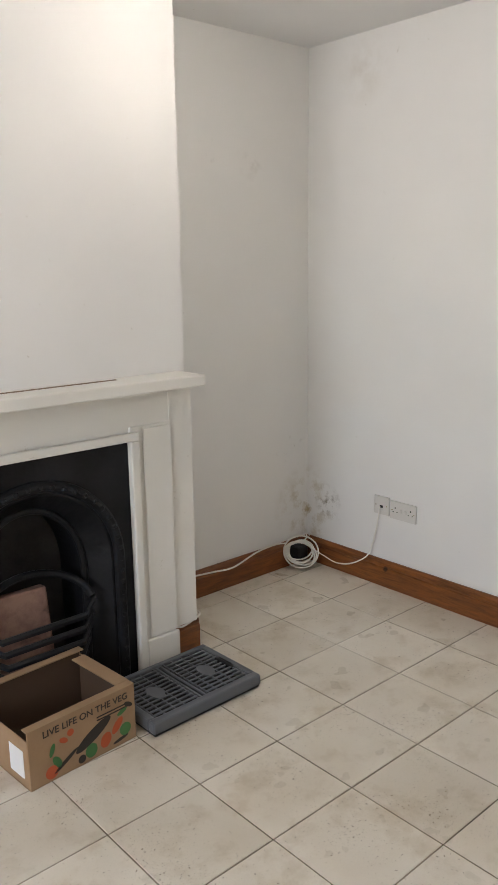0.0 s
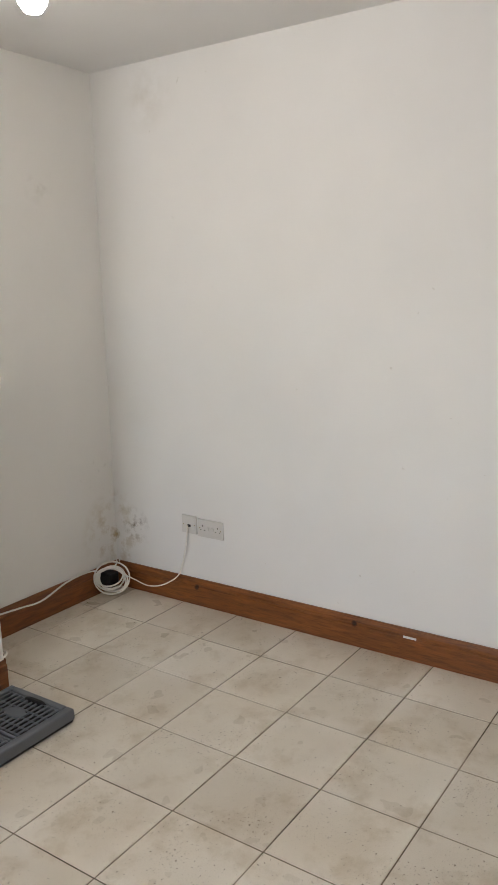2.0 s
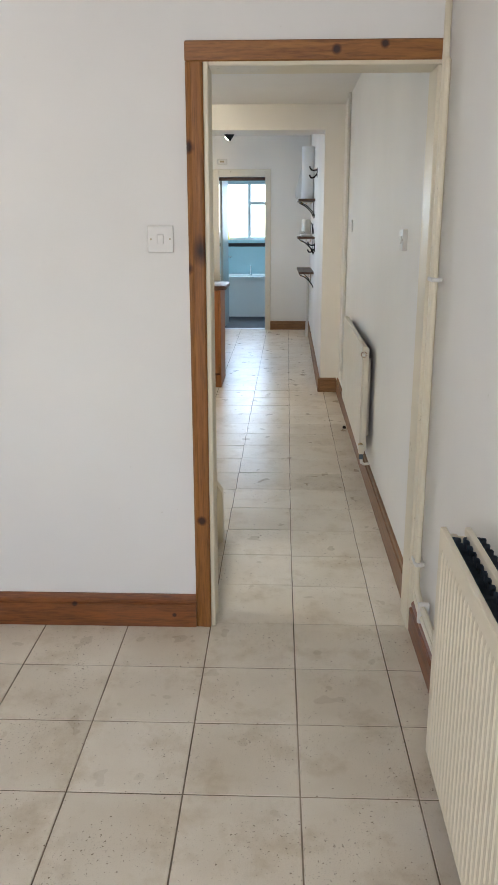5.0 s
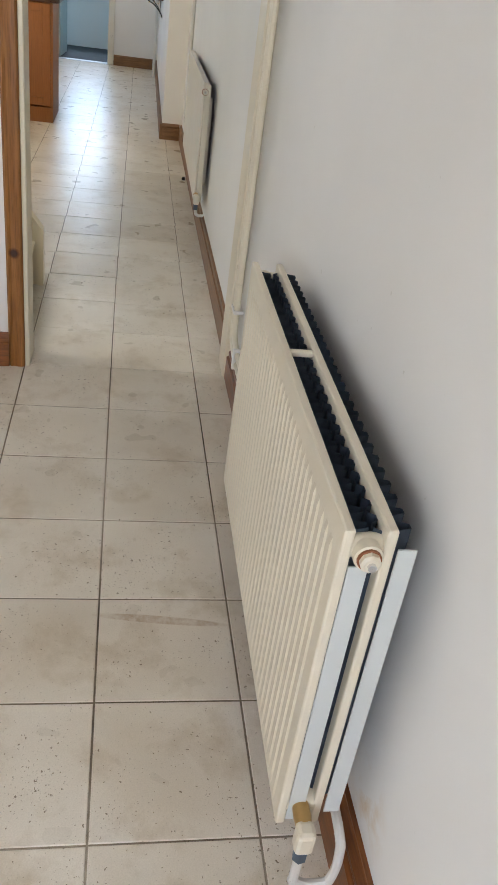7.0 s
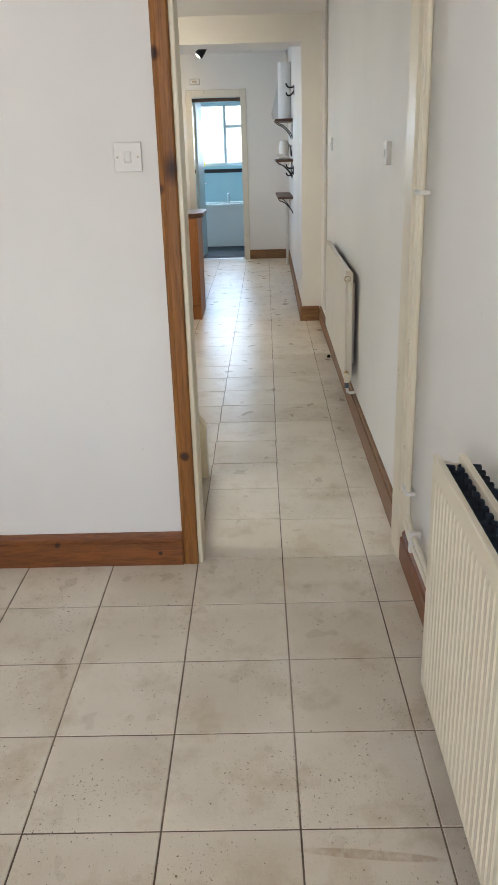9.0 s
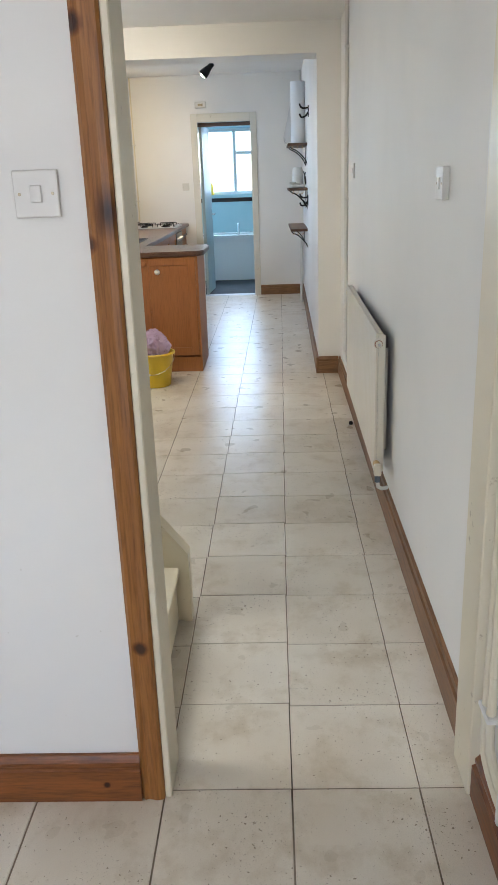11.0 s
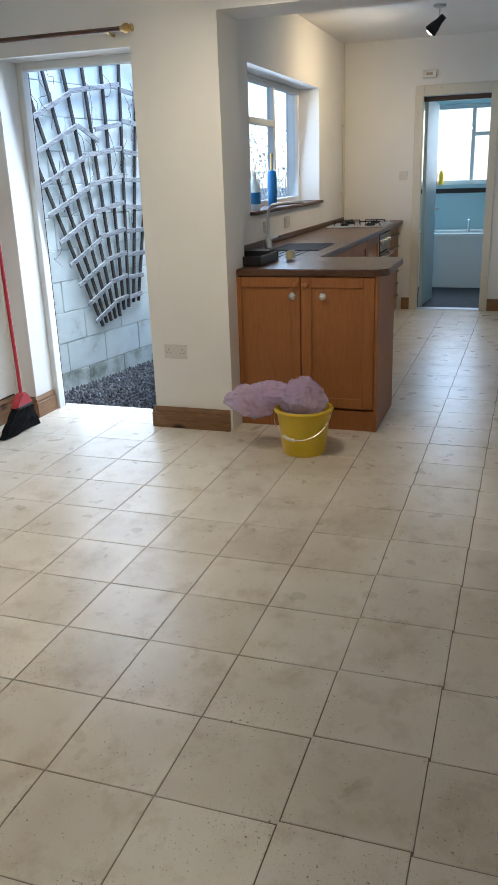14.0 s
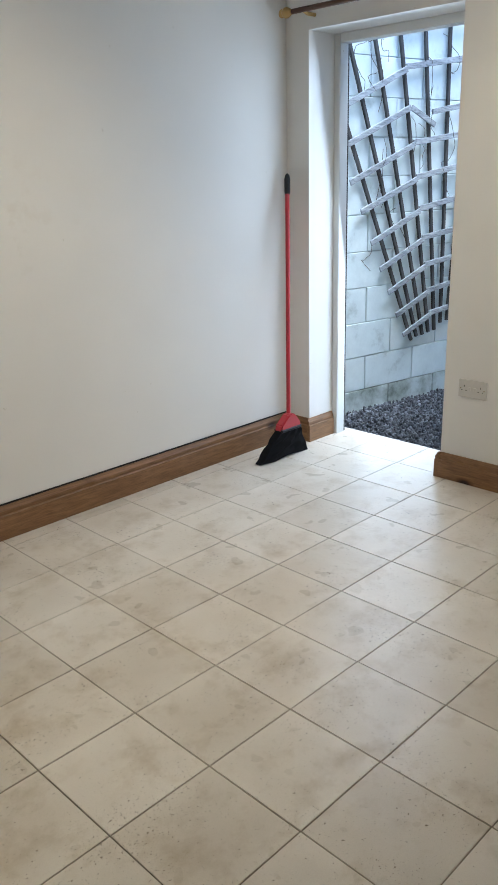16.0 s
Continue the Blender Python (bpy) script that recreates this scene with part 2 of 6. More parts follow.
def tile_material():
    m = mat("floor_tile", (0.6, 0.54, 0.45), 0.36)
    n = Nodes(m)
    p = n.coords(which="World")
    r = n.random()
    cloud = n.noise(p, 3.2, 4, 0.5)
    col = n.ramp(cloud, [(0.25, (0.665, 0.603, 0.50)), (0.75, (0.785, 0.735, 0.64))])
    brown = n.ramp(n.noise(p, 1.7, 3, 0.5), [(0.25, (0.84, 0.78, 0.68)), (0.55, (1, 1, 1))])
    col = n.mix(0.42, col, brown, 'MULTIPLY')
    tint = n.ramp(r, [(0.0, (0.91, 0.90, 0.88)), (0.5, (0.97, 0.965, 0.955)), (1.0, (1.03, 1.03, 1.03))])
    col = n.mix(1.0, col, tint, 'MULTIPLY')
    # pores, gathered in patches, and a fine sandy grain
    dirty = n.math('MULTIPLY', n.math('SUBTRACT', n.noise(p, 4.5, 3), 0.47), 0.22)
    pits = n.ramp(n.math('ADD', n.noise(p, 95, 3, 0.6), dirty), [(0.305, (0.22, 0.17, 0.11)), (0.345, (1, 1, 1))])
    col = n.mix(0.9, col, pits, 'MULTIPLY')
    tiny = n.ramp(n.math('ADD', n.noise(p, 210, 2, 0.5), dirty), [(0.27, (0.42, 0.36, 0.28)), (0.33, (1, 1, 1))])
    col = n.mix(0.8, col, tiny, 'MULTIPLY')
    col = n.mix(0.5, col, n.ramp(n.noise(p, 330, 2), [(0.3, (0.86, 0.85, 0.83)), (0.7, (1.06, 1.06, 1.06))]), 'MULTIPLY')
    stain = n.ramp(n.noise(p, 5.5, 7, 0.68), [(0.28, (0.60, 0.51, 0.36)), (0.50, (1, 1, 1))])
    col = n.mix(0.6, col, stain, 'MULTIPLY')
    turned = n.node("ShaderNodeMapping")
    turned.vector_type = 'POINT'
    turned.inputs["Rotation"].default_value = (0, 0, 0)
    turned.inputs["Scale"].default_value = (12, 1, 1)
    spin = n.node("ShaderNodeMapping")
    spin.inputs["Rotation"].default_value = (0, 0, radians(6))
    n.link(p, spin.inputs[0])
    n.link(spin.outputs[0], turned.inputs[0])
    e = Euler((0, 0, radians(6))).to_matrix() @ Vector((1.485, -0.36, 0))
    mark = n.math('MULTIPLY', n.near(turned.outputs[0], (12 * e.x, e.y, 0), 0.17), 3.0)
    mark = n.math('MULTIPLY', n.math('MINIMUM', mark, 0.55), n.ramp(n.noise(p, 45, 3), [(0.35, (0.3, 0.3, 0.3)), (0.6, (1, 1, 1))]))
    col = n.mix(mark, col, (0.36, 0.23, 0.12))
    # scrubbed middles and paler rims
    sep = n.node("ShaderNodeSeparateXYZ")
    n.link(n.coords(), sep.inputs[0])
    rim = n.math('MAXIMUM', n.math('ABSOLUTE', sep.outputs[0], 0.0), n.math('ABSOLUTE', sep.outputs[1], 0.0))
    rim = n.math('ADD', rim, n.math('MULTIPLY', n.noise(p, 12, 3), 0.05))
    col = n.mix(0.5, col, n.ramp(rim, [(0.115, (0.95, 0.935, 0.905)), (0.168, (1.03, 1.03, 1.03))]), 'MULTIPLY')
    n.base(col)
    n.rough(n.noise(p, 8, 2), 0.20, 0.42)
    n.bump(n.math('ADD', n.math('ADD', n.noise(p, 5, 2), n.math('MULTIPLY', n.noise(p, 19, 2), 0.45)), n.math('MULTIPLY', n.noise(p, 60, 2), 0.12)), 0.20, 0.008)
    return m


M_TILE = tile_material()
M_PLASTIC_W = mat("white_plastic", (0.66, 0.645, 0.60), 0.35)
M_PLATE = mat("aged_white_plastic", (0.62, 0.60, 0.555), 0.35)
M_SLOT = mat("socket_slot", (0.02, 0.02, 0.02), 0.7, 0.0, 0.2)
M_SCREW = mat("screw_brass", (0.35, 0.3, 0.2), 0.4, 0.8)
M_CABLE = mat("white_cable", (0.72, 0.69, 0.62), 0.45)
M_BLACK = mat("black_plastic", (0.011, 0.011, 0.012), 0.5, 0.0, 0.3)
M_CHROME = mat("chrome", (0.75, 0.75, 0.76), 0.15, 1.0)
M_BRUSHED = mat("brushed_steel", (0.55, 0.55, 0.55), 0.32, 1.0)
M_BRASS = mat("aged_brass", (0.50, 0.34, 0.14), 0.35, 1.0)
M_DARK = mat("oven_black", (0.02, 0.02, 0.022), 0.15)
M_GLASSY = mat("oven_glass", (0.015, 0.015, 0.018), 0.06)


def iron():
    m = mat("cast_iron", (0.012, 0.012, 0.014), 0.5, 0.1, 0.3)
    n = Nodes(m)
    p = n.coords(which="World")
    n.base(n.ramp(n.noise(p, 9, 5, 0.65), [(0.35, (0.004, 0.004, 0.005)), (0.7, (0.014, 0.015, 0.017))]))
    n.bump(n.noise(p, 60, 4), 0.25, 0.004)
    return m


M_IRON = iron()


def rough_stone(name, a, b, scale=12, rough=0.85, strength=0.5, c=None):
    m = mat(name, a, rough)
    n = Nodes(m)
    p = n.coords(which="World")
    stops = [(0.32, b), (0.62, a)]
    if c:
        stops = [(0.28, c), (0.40, b), (0.60, a)]
    n.base(n.ramp(n.noise(p, scale, 6, 0.65), stops))
    n.bump(n.noise(p, scale * 3, 5), strength, 0.008)
    return m


M_FIREBRICK = rough_stone("fire_brick", (0.27, 0.165, 0.12), (0.18, 0.10, 0.075), 11, 0.9, 0.4, (0.05, 0.04, 0.035))
M_SOOT = rough_stone("sooty_brick", (0.035, 0.032, 0.03), (0.012, 0.011, 0.010), 10)
M_BLOCK = rough_stone("painted_block", (0.76, 0.84, 0.83), (0.68, 0.76, 0.75), 4, 0.85, 0.35, (0.46, 0.52, 0.50))
M_BLOCK_LOW = rough_stone("weathered_block", (0.60, 0.67, 0.65), (0.30, 0.34, 0.30), 5, 0.9, 0.5, (0.09, 0.115, 0.085))
M_MORTAR = rough_stone("mortar", (0.74, 0.82, 0.81), (0.66, 0.74, 0.73), 9)
M_GROUND = rough_stone("yard_ground", (0.05, 0.05, 0.052), (0.025, 0.025, 0.028), 3)
M_RENDER = rough_stone("outer_render", (0.62, 0.62, 0.60), (0.50, 0.50, 0.48), 3, 0.9, 0.3)


def gravel_material():
    m = mat("slate_chips", (0.09, 0.095, 0.105), 0.7)
    n = Nodes(m)
    isl = n.t.nodes.new("ShaderNodeNewGeometry").outputs["Random Per Island"]
    n.base(n.ramp(isl, [(0.0, (0.025, 0.027, 0.032)), (0.6, (0.085, 0.09, 0.10)), (1.0, (0.20, 0.21, 0.225))]))
    n.bump(n.noise(n.coords(which="World"), 90, 3), 0.4, 0.003)
    return m


M_GRAVEL = gravel_material()


def cardboard():
    m = mat("cardboard", (0.36, 0.22, 0.115), 0.8)
    n = Nodes(m)
    p = n.coords(which="World")
    n.base(n.ramp(n.noise(p, 9, 4), [(0.3, (0.30, 0.19, 0.10)), (0.7, (0.36, 0.235, 0.13))]))
    n.bump(n.noise(n.coords((1, 1, 0.1), "World"), 120, 2), 0.1, 0.002)
    return m


M_CARD = cardboard()
M_GAP = mat("bare_gap", (0.20, 0.14, 0.085), 0.9)
# card darkened for the shade inside the open box
M_CARD_SHADE = mat("shaded_card", (0.085, 0.05, 0.028), 0.85)
M_INK = mat("dark_print", (0.035, 0.028, 0.022), 0.8)
M_RED = mat("red_print", (0.45, 0.09, 0.03), 0.8)
M_GREEN = mat("green_print", (0.06, 0.17, 0.05), 0.8)
M_LABEL = mat("paper_label", (0.74, 0.74, 0.72), 0.7)
M_CRATE = mat("grey_plastic", (0.115, 0.122, 0.132), 0.38)
# near-black, so that the crate's slots look deep in shade
M_CRATE_SHADE = mat("crate_gap_shade", (0.008, 0.008, 0.009), 0.5)
M_BUCKET = mat("yellow_plastic", (0.66, 0.46, 0.02), 0.33)
M_BROOMRED = mat("red_metal", (0.42, 0.02, 0.03), 0.3)
M_BRISTLE = mat("black_bristle", (0.008, 0.008, 0.009), 0.9, 0.0, 0.1)


def bag_material():
    m = mat("lilac_film", (0.72, 0.58, 0.83), 0.10)
    n = Nodes(m)
    n.b.inputs["Alpha"].default_value = 0.55
    n.b.inputs["Transmission Weight"].default_value = 0.25
    n.bump(n.noise(n.coords(), 18, 2), 0.6, 0.012)
    return m


M_BAG = bag_material()


def clear(name, tint=(1, 1, 1), gloss=0.08, rough=0.02):
    m = bpy.data.materials.new(name)
    m.use_nodes = True
    t = m.node_tree
    t.nodes.remove(t.nodes["Principled BSDF"])
    a, g, x = t.nodes.new("ShaderNodeBsdfTransparent"), t.nodes.new("ShaderNodeBsdfGlossy"), t.nodes.new("ShaderNodeMixShader")
    a.inputs[0].default_value = (*tint, 1)
    g.inputs["Roughness"].default_value = rough
    x.inputs[0].default_value = gloss
    t.links.new(a.outputs[0], x.inputs[1])
    t.links.new(g.outputs[0], x.inputs[2])
    t.links.new(x.outputs[0], t.nodes["Material Output"].inputs[0])
    return m


M_PANE = clear("window_glass", (0.93, 0.96, 0.97))
M_FILM = clear("clear_film", (0.82, 0.84, 0.86), 0.22, 0.15)


def glow(name, colour, strength):
    m = mat(name, (0.9, 0.9, 0.9), 0.4)
    b = m.node_tree.nodes["Principled BSDF"]
    b.inputs["Emission Color"].default_value = (*colour, 1)
    b.inputs["Emission Strength"].default_value = strength
    return m


M_BULB = glow("lit_bulb", (1.0, 0.87, 0.72), BULB_GLOW)
M_LAMP = glow("lit_lamp", (1.0, 0.80, 0.50), SPOT_GLOW)
M_TEAL = rough_stone("bathroom_paint", (0.42, 0.60, 0.64), (0.38, 0.56, 0.60), 2, 0.4, 0.05)
M_BATH = mat("bath_acrylic", (0.72, 0.76, 0.77), 0.2)
M_VINYL = rough_stone("dark_vinyl", (0.04, 0.045, 0.055), (0.028, 0.032, 0.038), 6, 0.85, 0.1)
M_DOORW = gloss_paint("door_white", (0.50, 0.57, 0.58), 0.4)
M_BLUE = mat("blue_label", (0.02, 0.16, 0.40), 0.35)
M_MILKY = mat("milky_bottle", (0.70, 0.76, 0.78), 0.3)
M_SPONGE = mat("pale_sponge", (0.55, 0.50, 0.32), 0.9)
M_ROLL = mat("plastic_roll", (0.74, 0.75, 0.76), 0.3)
M_TWIG_PALE = rough_stone("pale_bark", (0.46, 0.44, 0.40), (0.30, 0.28, 0.25), 9, 0.9)
M_LEAF = rough_stone("dull_leaf", (0.40, 0.41, 0.37), (0.28, 0.30, 0.25), 6, 0.7, 0.1)
M_TWIG = mat("dry_twig", (0.06, 0.045, 0.032), 0.9)

# ---- mesh helpers ----
def part(name, bm, material, parent=None, label=""):
    me = bpy.data.meshes.new(name)
    bm.to_mesh(me)
    bm.free()
    me.materials.append(material)
    ob = new(name, me)
    if parent:
        ob.parent = parent
    if label:
        ob["label"] = label
    return ob


def thing(name, label, category, group="", kind="", at=(0, 0, 0)):
    ob = new(name)
    ob.location = at
    ob.empty_display_size = 0.1
    return tagged(ob, label, category, group, kind)


def smooth(ob, angle=35):
    for p in ob.data.polygons:
        p.use_smooth = True
    ob.data.set_sharp_from_angle(angle=radians(angle))
    return ob


def add_box(bm, a, b, bevel=0.0, seg=1, turn=None):
    """A box from corner a to corner b, added to bm; turn: a matrix about its centre."""
    c = [(p + q) / 2 for p, q in zip(a, b)]
    s = [abs(q - p) for p, q in zip(a, b)]
    m = Matrix.Translation(c) @ (turn or Matrix()) @ Matrix.Diagonal((*s, 1))
    made = bmesh.ops.create_cube(bm, size=1.0, matrix=m)
    if bevel:
        edges = {e for v in made["verts"] for e in v.link_edges}
        bmesh.ops.bevel(bm, geom=list(edges), offset=bevel, segments=seg, affect='EDGES', profile=0.5)
    return bm


def box(a, b, bevel=0.0, seg=1, turn=None):
    return add_box(bmesh.new(), a, b, bevel, seg, turn)


def boxes(list_of, bevel=0.0):
    bm = bmesh.new()
    for a, b in list_of:
        add_box(bm, a, b, bevel)
    return bm


def prism(bm, outline, axis, lo, hi):
    """Extrude a closed outline of 2D points along x, y or z from lo to hi."""
    place = {"x": lambda u, v, w: (w, u, v), "y": lambda u, v, w: (u, w, v), "z": lambda u, v, w: (u, v, w)}[axis]
    a = [bm.verts.new(place(u, v, lo)) for u, v in outline]
    b = [bm.verts.new(place(u, v, hi)) for u, v in outline]
    n = len(outline)
    bm.faces.new(a)
    bm.faces.new(b[::-1])
    for i in range(n):
        bm.faces.new((a[i], b[i], b[(i + 1) % n], a[(i + 1) % n]))
    bmesh.ops.recalc_face_normals(bm, faces=bm.faces)
    return bm


def tube(bm, points, r, n=10, cap=True, closed=False):
    """A round tube through points."""
    pts = [Vector(p) for p in points]
    rings, up = [], None
    for i, p in enumerate(pts):
        d = (pts[(i + 1) % len(pts)] - pts[i - 1]) if closed else (pts[min(i + 1, len(pts) - 1)] - pts[max(i - 1, 0)])
        d.normalize()
        if up is None:
            up = d.orthogonal().normalized()
        up = (up - d * up.dot(d)).normalized()
        side = d.cross(up)
        rad = r[i] if isinstance(r, (list, tuple)) else r
        rings.append([bm.verts.new(p + rad * (math.cos(2 * math.pi * k / n) * up + math.sin(2 * math.pi * k / n) * side)) for k in range(n)])
    for i in range(len(rings) - (0 if closed else 1)):
        a, b = rings[i], rings[(i + 1) % len(rings)]
        for k in range(n):
            bm.faces.new((a[k], a[(k + 1) % n], b[(k + 1) % n], b[k]))
    if cap and not closed:
        bm.faces.new(rings[0][::-1])
        bm.faces.new(rings[-1])
    bmesh.ops.recalc_face_normals(bm, faces=bm.faces)
    return bm


def lathe(bm, profile, centre=(0, 0, 0), n=24):
    """Turn (radius, height) pairs about the upright axis."""
    cx, cy, cz = centre
    rings = []
    for r, z in profile:
        if r < 1e-5:
            rings.append([bm.verts.new((cx, cy, cz + z))])
        else:
            rings.append([bm.verts.new((cx + r * math.cos(2 * math.pi * k / n), cy + r * math.sin(2 * math.pi * k / n), cz + z)) for k in range(n)])
    for a, b in zip(rings, rings[1:]):
        for k in range(n):
            q = [a[k % len(a)], a[(k + 1) % len(a)], b[(k + 1) % len(b)], b[k % len(b)]]
            q = list(dict.fromkeys(q))
            if len(q) > 2:
                bm.faces.new(q)
    bmesh.ops.recalc_face_normals(bm, faces=bm.faces)
    return bm


def curve_points(points, steps=8):
    """A smooth line through points (Catmull-Rom)."""
    p = [Vector(q) for q in points]
    out = []
    for i in range(len(p) - 1):
        a, b, c, d = p[max(i - 1, 0)], p[i], p[i + 1], p[min(i + 2, len(p) - 1)]
        for k in range(steps):
            t = k / steps
            out.append(0.5 * ((2 * b) + (c - a) * t + (2 * a - 5 * b + 4 * c - d) * t * t + (3 * b - a - 3 * c + d) * t ** 3))
    return out + [p[-1]]


def structure(name, bm, material, label):
    return tagged(part(name, bm, material), label, name.split("_")[0], "", "structure")


def slanted(bm, x0, y0, x1, y1, thick, z0, z1):
    """An upright slab whose inner face runs from (x0, y0) to (x1, y1), thick away from it towards -y."""
    return prism(bm, [(x0, y0), (x1, y1), (x1, y1 - thick), (x0, y0 - thick)], "z", z0, z1)

# ---- the large structure ----
W1, W1B = 2.806, 2.925            # faces of the wall between the two rooms
W2, W2B = 7.235, 7.545            # faces of the wall before the kitchen
XB, XBB = 11.75, 11.87            # faces of the wall before the bathroom
YL1, YL2, YK = 2.76, 2.72, 1.52   # left walls: front room, back room, kitchen
CEIL1, CEIL2, CEILK = 2.46, 2.465, 2.685
XF = -2.4                         # front wall


def yr2(x):
    return -0.675 - 0.0075 * (x - 2.915)


def yrk(x):
    return -0.54 - 0.0155 * (x - W2)


floor = structure("floor", boxes([((XF, -0.94, -0.20), (W2B, 3.0, -0.0021)), ((W2B, -1.0, -0.20), (XBB, YK, -0.0021))]), M_GROUT, "grey-brown cement grout bed under the floor tiles")

structure("wall_front", boxes([((XF - 0.3, -0.97, -0.2), (XF, 0.35, 2.62)), ((XF - 0.3, 1.85, -0.2), (XF, 3.1, 2.62)),
                               ((XF - 0.3, 0.35, -0.2), (XF, 1.85, 0.8)), ((XF - 0.3, 0.35, 2.1), (XF, 1.85, 2.62))]), M_WALL_A, "off-white painted plaster wall with a window opening")
structure("wall_right_front", box((XF, -0.975, -0.2), (W1B, -0.675, CEIL1)), M_WALL_A, "off-white painted plaster party wall, scuffed")
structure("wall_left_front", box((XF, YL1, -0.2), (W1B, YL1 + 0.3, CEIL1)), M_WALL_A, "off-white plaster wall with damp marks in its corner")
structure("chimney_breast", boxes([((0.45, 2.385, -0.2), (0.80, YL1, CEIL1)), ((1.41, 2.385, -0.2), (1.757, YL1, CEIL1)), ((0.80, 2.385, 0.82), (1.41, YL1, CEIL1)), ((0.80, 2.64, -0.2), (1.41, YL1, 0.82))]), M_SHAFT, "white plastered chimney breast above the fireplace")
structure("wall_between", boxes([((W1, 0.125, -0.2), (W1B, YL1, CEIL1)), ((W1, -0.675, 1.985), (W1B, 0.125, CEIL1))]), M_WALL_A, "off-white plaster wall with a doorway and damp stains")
structure("wall_right_back", slanted(bmesh.new(), W1B, yr2(W1B), W2, yr2(W2), 0.27, -0.2, CEIL2), M_WALL_B, "off-white painted plaster party wall in the back room")
structure("wall_left_back", box((W1B, YL2, -0.2), (W2B, YL2 + 0.3, CEIL2)), M_WALL_B, "off-white painted plaster wall with a faint stain")
structure("wall_column", box((W2, 1.21, -0.2), (W2B, 1.71, CEIL2)), M_WALL_B, "off-white plastered wall piece between doorway and kitchen")
structure("wall_end", box((W2, 2.57, -0.2), (W2B, YL2, CEIL2)), M_WALL_B, "narrow off-white wall strip beside the yard doorway")
structure("wall_lintel", boxes([((W2, -0.545, 2.262), (W2B, 1.21, CEILK)), ((W2, 1.71, 2.13), (W2B, 2.57, CEIL2))]), M_WALL_B, "off-white plastered beam over kitchen opening and yard doorway")
structure("wall_right_kitchen", prism(bmesh.new(), [(W2, yrk(W2)), (XB, yrk(XB)), (XB, -1.0), (W2, -1.0)], "z", -0.2, CEILK), M_WALL_B, "off-white painted plaster kitchen wall")
structure("wall_left_kitchen", boxes([((W2B, YK, -0.2), (8.63, YK + 0.3, CEILK)), ((10.7, YK, -0.2), (XBB, YK + 0.3, CEILK)),
                                      ((8.63, YK, -0.2), (10.7, YK + 0.3, 1.20)), ((8.63, YK, 2.19), (10.7, YK + 0.3, CEILK))]), M_WALL_B, "off-white plaster kitchen wall with a deep window")
structure("wall_back_kitchen", boxes([((XB, -1.0, -0.2), (XBB, 0.02, CEILK)), ((XB, 0.70, -0.2), (XBB, YK, CEILK)), ((XB, 0.02, 2.15), (XBB, 0.70, CEILK))]), M_WALL_B, "off-white plaster wall with the bathroom doorway")
structure("ceiling_front", box((XF - 0.3, -0.97, CEIL1), (W1B, 3.1, CEIL1 + 0.2)), M_CEIL, "white painted ceiling of the front room")
structure("ceiling_back", boxes([((3.66, -1.05, CEIL2), (W2B, 3.02, CEIL2 + 0.23)), ((W1B, -1.05, CEIL2), (3.66, 0.75, CEIL2 + 0.23))]), M_CEIL, "white painted ceiling of the back room")
# unseen shaft, added to bring the stair fill down onto the treads
structure("wall_stairwell", boxes([((3.66, 0.75, CEIL2 + 0.23), (3.72, 3.02, 4.6)), ((W1B, 0.69, CEIL2 + 0.23), (3.72, 0.75, 4.6)), ((W1B, YL2, CEIL2), (3.66, YL2 + 0.3, 4.6)), ((W1B - 0.06, 0.69, CEIL1 + 0.2), (W1B, 3.02, 4.6))]), M_WALL_B, "off-white plaster walls of the stairwell over the staircase")
structure("ceiling_stairwell", box((W1B - 0.06, 0.69, 4.6), (3.72, 3.02, 4.7)), M_CEIL, "white ceiling over the stairwell")
structure("ceiling_kitchen", box((W2B, -1.0, CEILK), (XBB, YK + 0.3, CEILK + 0.12)), M_CEIL, "white painted kitchen ceiling")

# bathroom shell
BX = 14.25
structure("wall_bath_end", boxes([((BX, -0.8, -0.2), (BX + 0.25, YK, 1.24)), ((BX, -0.8, 2.22), (BX + 0.25, YK, 2.6)), ((BX, -0.8, 1.24), (BX + 0.25, -0.15, 2.22)),
                                  ((BX, 1.25, 1.24), (BX + 0.25, YK, 2.22))]), M_TEAL, "pale teal bathroom wall with a window")
structure("wall_bath_side", boxes([((XBB, -1.0, -0.2), (BX + 0.25, -0.8, 2.6)), ((XBB, YK, -0.2), (BX + 0.25, YK + 0.3, 2.6))]), M_TEAL, "pale teal bathroom side walls")
structure("ceiling_bath", box((XBB, -1.0, 2.6), (BX + 0.25, YK + 0.3, 2.72)), M_CEIL, "white bathroom ceiling")
structure("floor_bath", box((XBB, -0.8, -0.2), (BX, YK, -0.002)), M_VINYL, "dark blue-grey vinyl bathroom floor")
structure("threshold", box((XB, 0.02, -0.06), (XBB + 0.02, 0.70, 0.004), 0.003), M_BRUSHED, "thin metal threshold strip at the bathroom door")
structure("trim_bath_border", box((BX - 0.012, -0.8, 1.13), (BX, YK, 1.19)), M_DARK, "dark border strip along the bathroom tiles")


# baseboards: a moulded profile, swept straight
def skirting(name, axis, lo, hi, face, out, material, label, height=0.128, thick=0.022):
    """face: the wall's plane; out: +1 or -1, the way it stands proud."""
    h, t = height, thick
    prof = [(0, 0), (t, 0), (t, h * 0.70), (t * 0.70, h * 0.735), (t * 0.78, h * 0.80), (t * 0.76, h * 0.86), (t * 0.5, h * 0.92), (t * 0.32, h * 0.97), (t * 0.3, h), (0, h)]
    bm = bmesh.new()
    prism(bm, [(face + out * u, v) for u, v in prof], axis, lo, hi)
    ob = structure(name, bm, material, label)
    return ob


